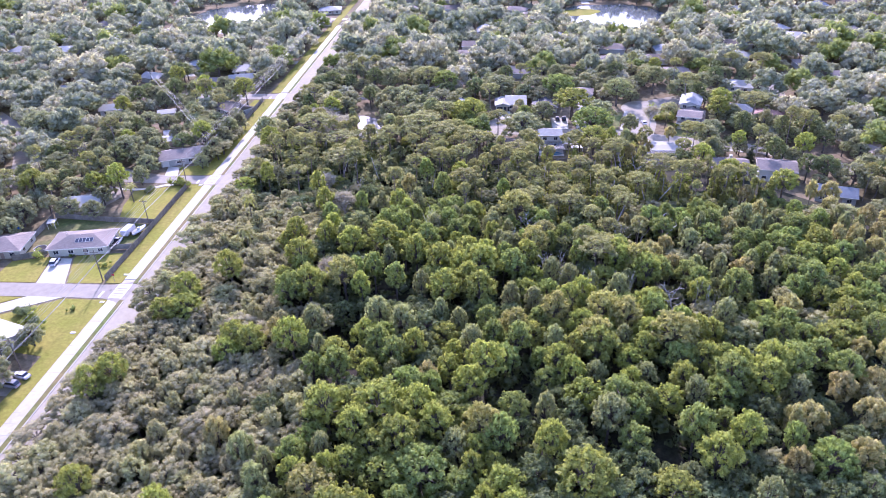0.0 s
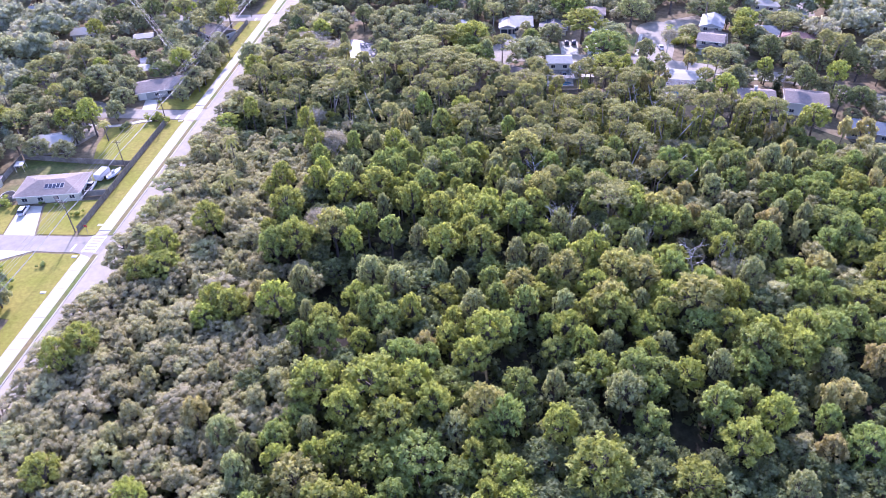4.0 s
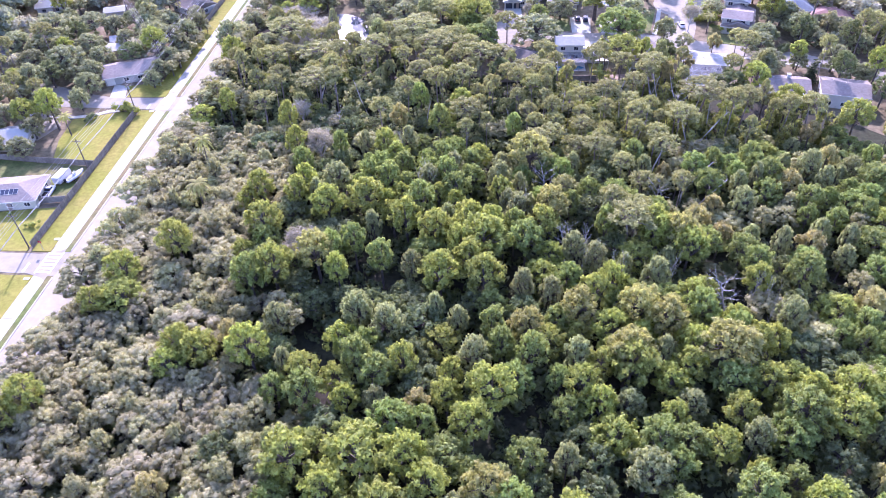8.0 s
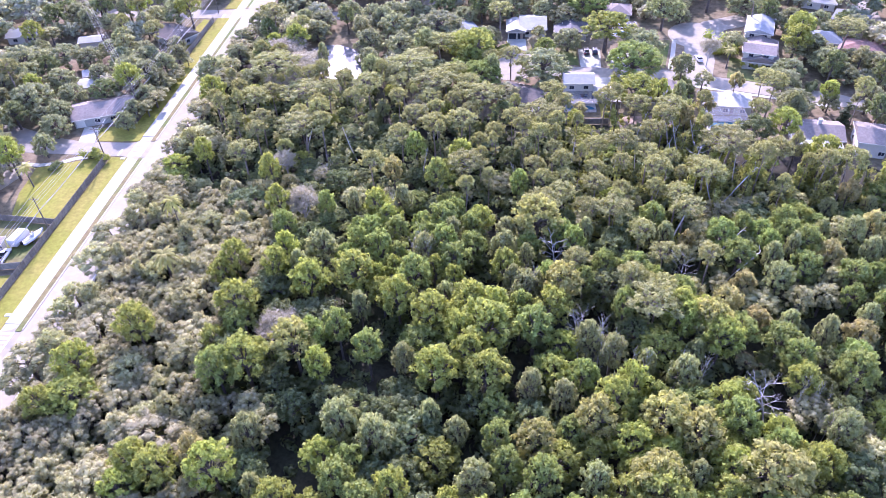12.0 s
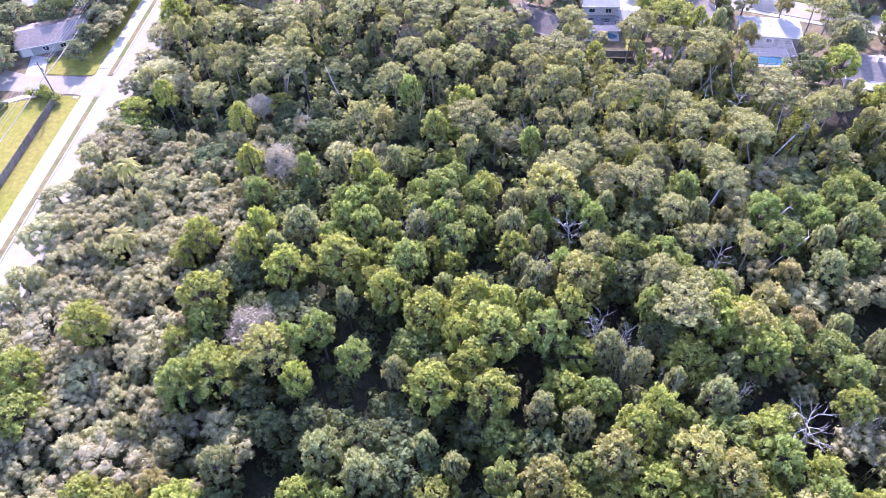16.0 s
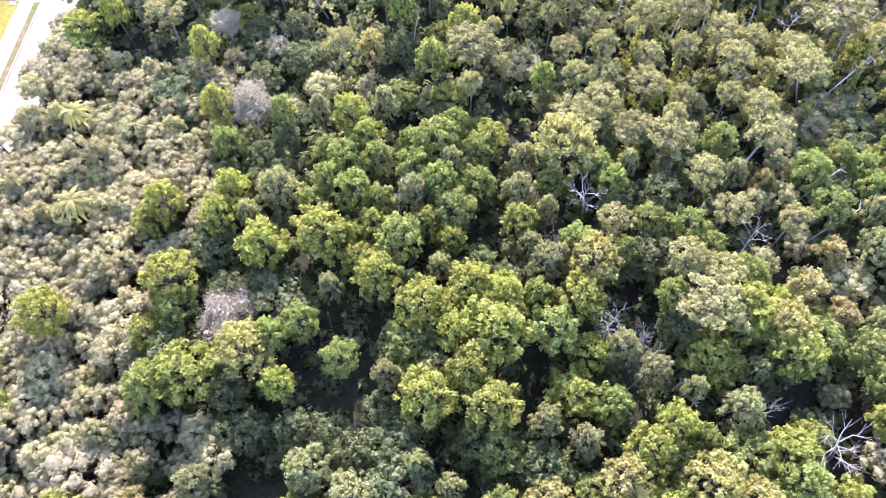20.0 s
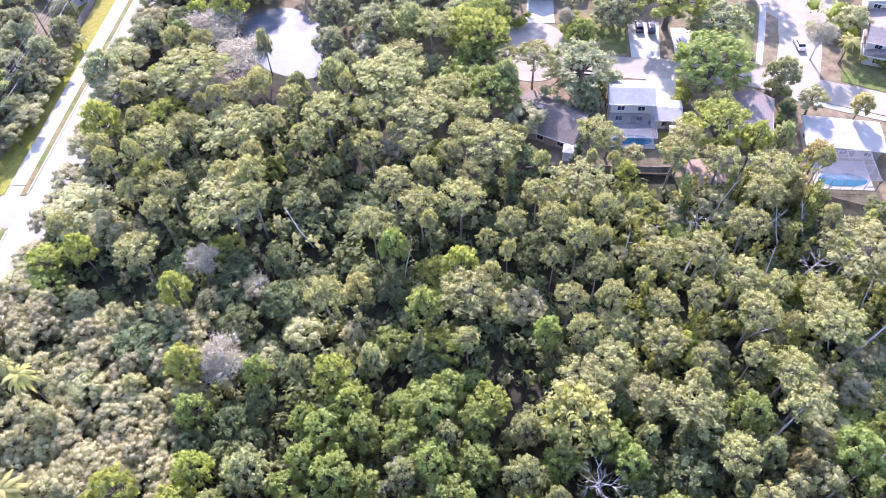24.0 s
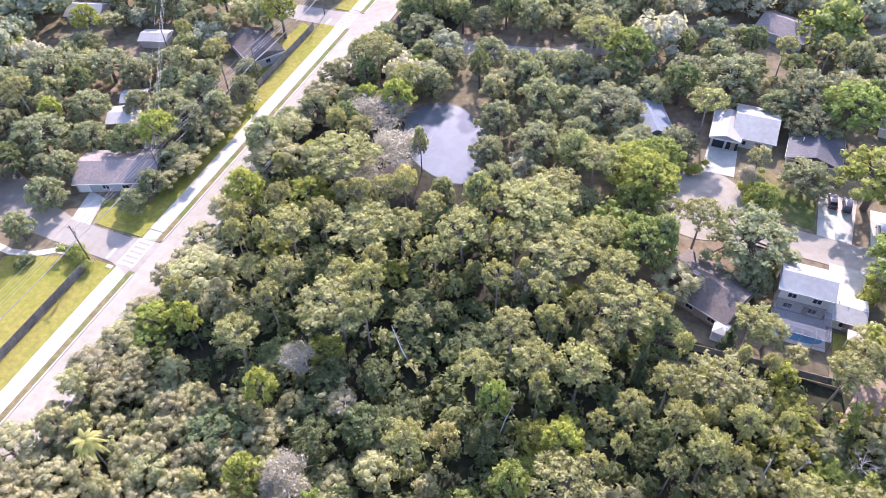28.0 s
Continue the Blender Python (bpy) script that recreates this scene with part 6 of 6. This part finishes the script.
car(-124.6, 167.0, 8, "white", "white car parked on a concrete driveway", "suv")
car(-104.9, 113.0, 80, "silver", "silver car parked beside a bungalow", "suv")
car(-104.2, 116.2, 75, "white", "white car parked near the roadside path")
car(-138.0, 218.2, -60, "white", "white pickup truck on a shaded asphalt yard", "pickup")
car(-111.2, 179.6, 5, "white", "white pickup truck behind a board fence", "pickup")
car(42.9, 283.6, 2, "white", "white car parked on a driveway", "suv")
car(45.9, 283.6, 0, "white", "white car parked on a driveway")
car(33.6, 289.4, 2, "dark", "dark car parked under a tree")
car(36.4, 289.2, -2, "dark", "dark car parked under a tree", "suv")
car(76.9, 290.6, 55, "silver", "silver car parked beside shrubs")
car(69.6, 284.0, 5, "white", "white car parked at the street edge")
car(56.9, 265.6, 30, "red", "red car parked in front of a house")
car(-126.4, 335, 10, "dark", "dark car parked in a yard")
car(-123.0, 335.2, 10, "white", "white car parked in a yard")
flat("driveway", [(-112, 110), (-99.3, 109.5), (-99.3, 118.2), (-112, 118.5)], 0.065, "asphalt_grey", "grey asphalt driveway with parked cars", "driveway")

trailer = tagged(new("box_trailer"), "white covered camping trailer behind a board fence", "trailer")
part("body", loft([ring(-3.2, 1.1, 0.6, 2.5), ring(-3.0, 1.22, 0.5, 2.75), ring(2.6, 1.22, 0.5, 2.75), ring(3.3, 1.1, 0.7, 2.2)]), M["car_white"], trailer)
part("roof_vent", boxes(((0, 0.8, 2.8), (0.7, 0.7, 0.16))), M["trim"], trailer)
for sx in (-1, 1):
    wheel(trailer, sx * 1.05, -0.2, 0.36)
part("drawbar", boxes(((0, 3.9, 0.55), (0.14, 1.6, 0.12))), M["pole"], trailer)
trailer.matrix_basis = pose(-110.4, 185.6, 0.05, 0, 0, -6) @ Matrix.Diagonal((0.95, 0.82, 0.9, 1))
boat = tagged(new("boat"), "white motorboat on a trailer beside the fence", "boat")
part("hull", loft([ring(-2.9, 0.9, 0.55, 1.25, 0.7), ring(-0.5, 1.12, 0.5, 1.35, 0.7), ring(1.6, 0.9, 0.6, 1.45, 0.6), ring(3.0, 0.15, 1.0, 1.6, 0.6)]), M["car_white"], boat)
part("deck", boxes(((0, -0.9, 1.36), (1.3, 2.8, 0.05))), M["wall_grey"], boat)
part("console", boxes(((0, 0.1, 1.65), (0.7, 0.6, 0.6)), ((0, 0.45, 2.0), (0.75, 0.05, 0.35))), M["trim"], boat)
part("outboard_motor", boxes(((0, -3.1, 1.3), (0.4, 0.5, 0.9))), M["rubber"], boat)
for sx in (-1, 1):
    wheel(boat, sx * 0.95, -0.9, 0.3)
boat.matrix_basis = pose(-107.3, 186.4, 0.05, 0, 0, -22)
tarp = tagged(part("tarpaulin", loft([ring(-2.6, 0.8, 0.1, 0.9), ring(-1.2, 1.3, 0.1, 1.5), ring(1.4, 1.2, 0.1, 1.6), ring(2.6, 0.6, 0.1, 0.8)]), M["tarp_blue"]), "blue tarpaulin draped over a stored boat", "tarpaulin")
tarp.matrix_basis = pose(-151, 188.5, 0.0, 0, 0, 70)
tramp = tagged(new("trampoline"), "round trampoline with a pale rim in a back yard", "trampoline")
vs, fs = [], []
limb(vs, fs, [(1.9 * math.cos(a), 1.9 * math.sin(a), 0.8) for a in np.linspace(0, 6.2832, 25)], [0.09] * 25, 6)
mesh_object("rim", vs, fs, M["trim"], tramp)
part("mat", prism(disc(0, 0, 1.8, 1.8, 24), 0.74, 0.77), M["rubber"], tramp)
for k in range(6):
    a = k * math.pi / 3
    part("leg", boxes(((1.9 * math.cos(a), 1.9 * math.sin(a), 0.4), (0.06, 0.06, 0.8))), M["screen"], tramp)
tramp.matrix_basis = pose(-133.5, 174.6, 0.05)
cart = tagged(new("canopy_shelter"), "small white canopy on four posts in a yard", "canopy")
part("roof", roof_mesh(2.4, 3.0, 2.3, 0.3, "hip", 0.1, 0.08), M["roof_white"], cart)
for sx in (-1, 1):
    for sy in (-1, 1):
        part("post", boxes(((sx * 1.1, sy * 1.4, 1.1), (0.08, 0.08, 2.2))), M["trim"], cart)
cart.matrix_basis = pose(-138, 189.5, 0.05, 0, 0, 15)
gaz = tagged(new("gazebo"), "small white-roofed gazebo beside a brown house", "gazebo")
part("roof", roof_mesh(2.5, 2.6, 2.5, 0.5, "hip", 0.15, 0.1), M["roof_white"], gaz)
for sx in (-1, 1):
    for sy in (-1, 1):
        part("post", boxes(((sx * 1.15, sy * 1.2, 1.2), (0.1, 0.1, 2.4))), M["trim"], gaz)
part("floor", boxes(((0, 0, 0.08), (2.6, 2.7, 0.12))), M["kerb"], gaz)
gaz.matrix_basis = pose(15.6, 246.6, 0.05, 0, 0, -8)


# ---- pools and screened enclosures ----
def pool_cage(x0, x1, y0, y1, h, pool, label):
    flat("patio", rect(x0, x1, y0, y1), 0.07, "kerb", "grey concrete pool deck", "patio")
    tagged(part("swimming_pool", prism(disc(pool[0], pool[1], pool[2], pool[3], 24, 0.03, 3), -0.2, 0.085), M["pool"]), "turquoise swimming pool in a grey deck", "pool")
    c = tagged(new("pool_enclosure"), label, "pool enclosure")
    nx, ny = max(2, round((x1 - x0) / 2.2)), max(2, round((y1 - y0) / 2.2))
    for i in range(nx + 1):
        x = x0 + (x1 - x0) * i / nx
        part("post", boxes(((x, y0, h / 2), (0.08, 0.08, h))), M["screen"], c)
        part("beam", boxes(((x, (y0 + y1) / 2, h), (0.06, y1 - y0, 0.08))), M["screen"], c)
    for j in range(ny + 1):
        y = y0 + (y1 - y0) * j / ny
        part("beam", boxes((((x0 + x1) / 2, y, h + 0.1), (x1 - x0, 0.05, 0.06))), M["screen"], c)
        for x in (x0, x1):
            part("post", boxes(((x, y, h / 2), (0.08, 0.08, h))), M["screen"], c)
    part("screen", boxes((((x0 + x1) / 2, (y0 + y1) / 2, h + 0.17), (x1 - x0, y1 - y0, 0.01))), M["insect_screen"], c, "grey translucent insect screen")
    part("rail", boxes((((x0 + x1) / 2, y0, 1.0), (x1 - x0, 0.06, 0.08))), M["screen"], c)


pool_cage(24.0, 33.4, 249.6, 256.8, 2.9, (28.8, 251.9, 4.0, 1.6), "framed screen enclosure over a pool behind a house")
pool_cage(63.4, 74.5, 240.0, 247.8, 2.9, (69.0, 242.6, 4.6, 1.9), "framed screen enclosure over a pool at the wood's edge")
pool_cage(43.4, 52.4, 302.0, 308.0, 2.8, (48, 305, 3.2, 1.6), "white-framed screen enclosure behind a house")
for x, y, w, d, rz, label in ((90.2, 229.6, 11, 3.4, -8, "white patio roof on posts behind a house"), (38.4, 252.6, 4.6, 2.4, -3, "small white patio roof on posts")):
    p = tagged(new("patio_cover"), label, "patio cover")
    part("roof", boxes(((0, 0, 2.55), (w, d, 0.14))), M["roof_white"], p)
    for k in range(4):
        part("post", boxes((((k / 3 - 0.5) * (w - 0.3), -d / 2 + 0.15, 1.24), (0.1, 0.1, 2.48))), M["trim"], p)
    p.matrix_basis = pose(x, y, 0.05, 0, 0, rz)

# ---- shrubs, signs and small things ----
def shrub_proto(seed, leaf, label):
    rng = np.random.default_rng(seed)
    lobes = [((rng.normal(0, 0.45), rng.normal(0, 0.45), rng.uniform(0.3, 0.9)), rng.uniform(0.4, 0.7), 0.9) for _ in range(9)]
    v, f = leaf_cloud(rng, lobes, 260, 0.1, 0.88)
    return tagged(new("shrub", np_mesh("shrub", v, f, LEAF[leaf])), label, "shrub", "garden shrubs")


shrubs = [shrub_proto(1, "green", "rounded green garden shrub beside a house"), shrub_proto(2, "deep", "rounded dark green garden shrub"), shrub_proto(3, "lime", "yellow-green garden shrub in a yard")]
SHRUBS = ((-106.5, 143.5, 0.9), (-113, 137, 1.6), (-115.5, 139, 1.8), (-111, 134, 2.0), (-118, 140.5, 1.5), (-132, 170.5, 1.0), (-117, 170.6, 0.7), (-110, 222.3, 0.9), (-107.5, 221.8, 1.4), (-113.5, 236.5, 0.8), (-117, 217, 1.0), (5, 289.5, 1.2), (16.5, 292.5, 2.0), (18, 289, 1.6), (16.4, 287, 1.4), (50.5, 282, 1.0), (61, 268, 1.4))
YARD_SHRUBS = ((79, 292, 2.2), (81.5, 293, 2.0), (84, 293.5, 1.8), (76.5, 288, 1.4), (60.5, 259, 1.5), (62, 262, 1.3), (46, 272, 0.9), (27, 266, 1.3), (22.3, 266, 1.4), (40, 264, 1.5), (41, 267, 1.2), (37, 247, 0.8), (-2.5, 292, 1.8), (-4.5, 294, 1.6), (0.5, 292, 1.2), (85, 278, 1.2), (88, 274, 1.4), (99, 264, 1.3), (-108.5, 166, 0.6), (-122, 171.2, 0.7))
used = set()
for i, (x, y, s) in enumerate(SHRUBS + YARD_SHRUBS):
    k = i % 3
    m = Matrix.LocRotScale((x, y, 0.03), Euler((0, 0, i * 1.3)), (s, s, s))
    if k in used:
        copy_thing(shrubs[k], m)
    else:
        shrubs[k].matrix_basis = m
        used.add(k)
for x, y in ((-100.2, 147.4), (-99.9, 161.3), (-100.3, 222.0), (-101, 133.5)):
    tagged(part("utility_box", boxes(((x, y, 0.14), (1.3, 0.8, 0.1)), ((x, y, 0.22), (1.0, 0.55, 0.08))), M["trim"]), "flat white concrete utility cover in the grass", "utility cover")
sign = tagged(new("street_sign"), "metal street sign on a thin post at the corner", "sign")
part("post", boxes(((0, 0, 1.3), (0.06, 0.06, 2.6))), M["screen"], sign)
part("plate", boxes(((0, 0, 2.5), (0.75, 0.03, 0.7))), M["car_red"], sign)
sign.matrix_basis = pose(-101.3, 157.3, 0.05)
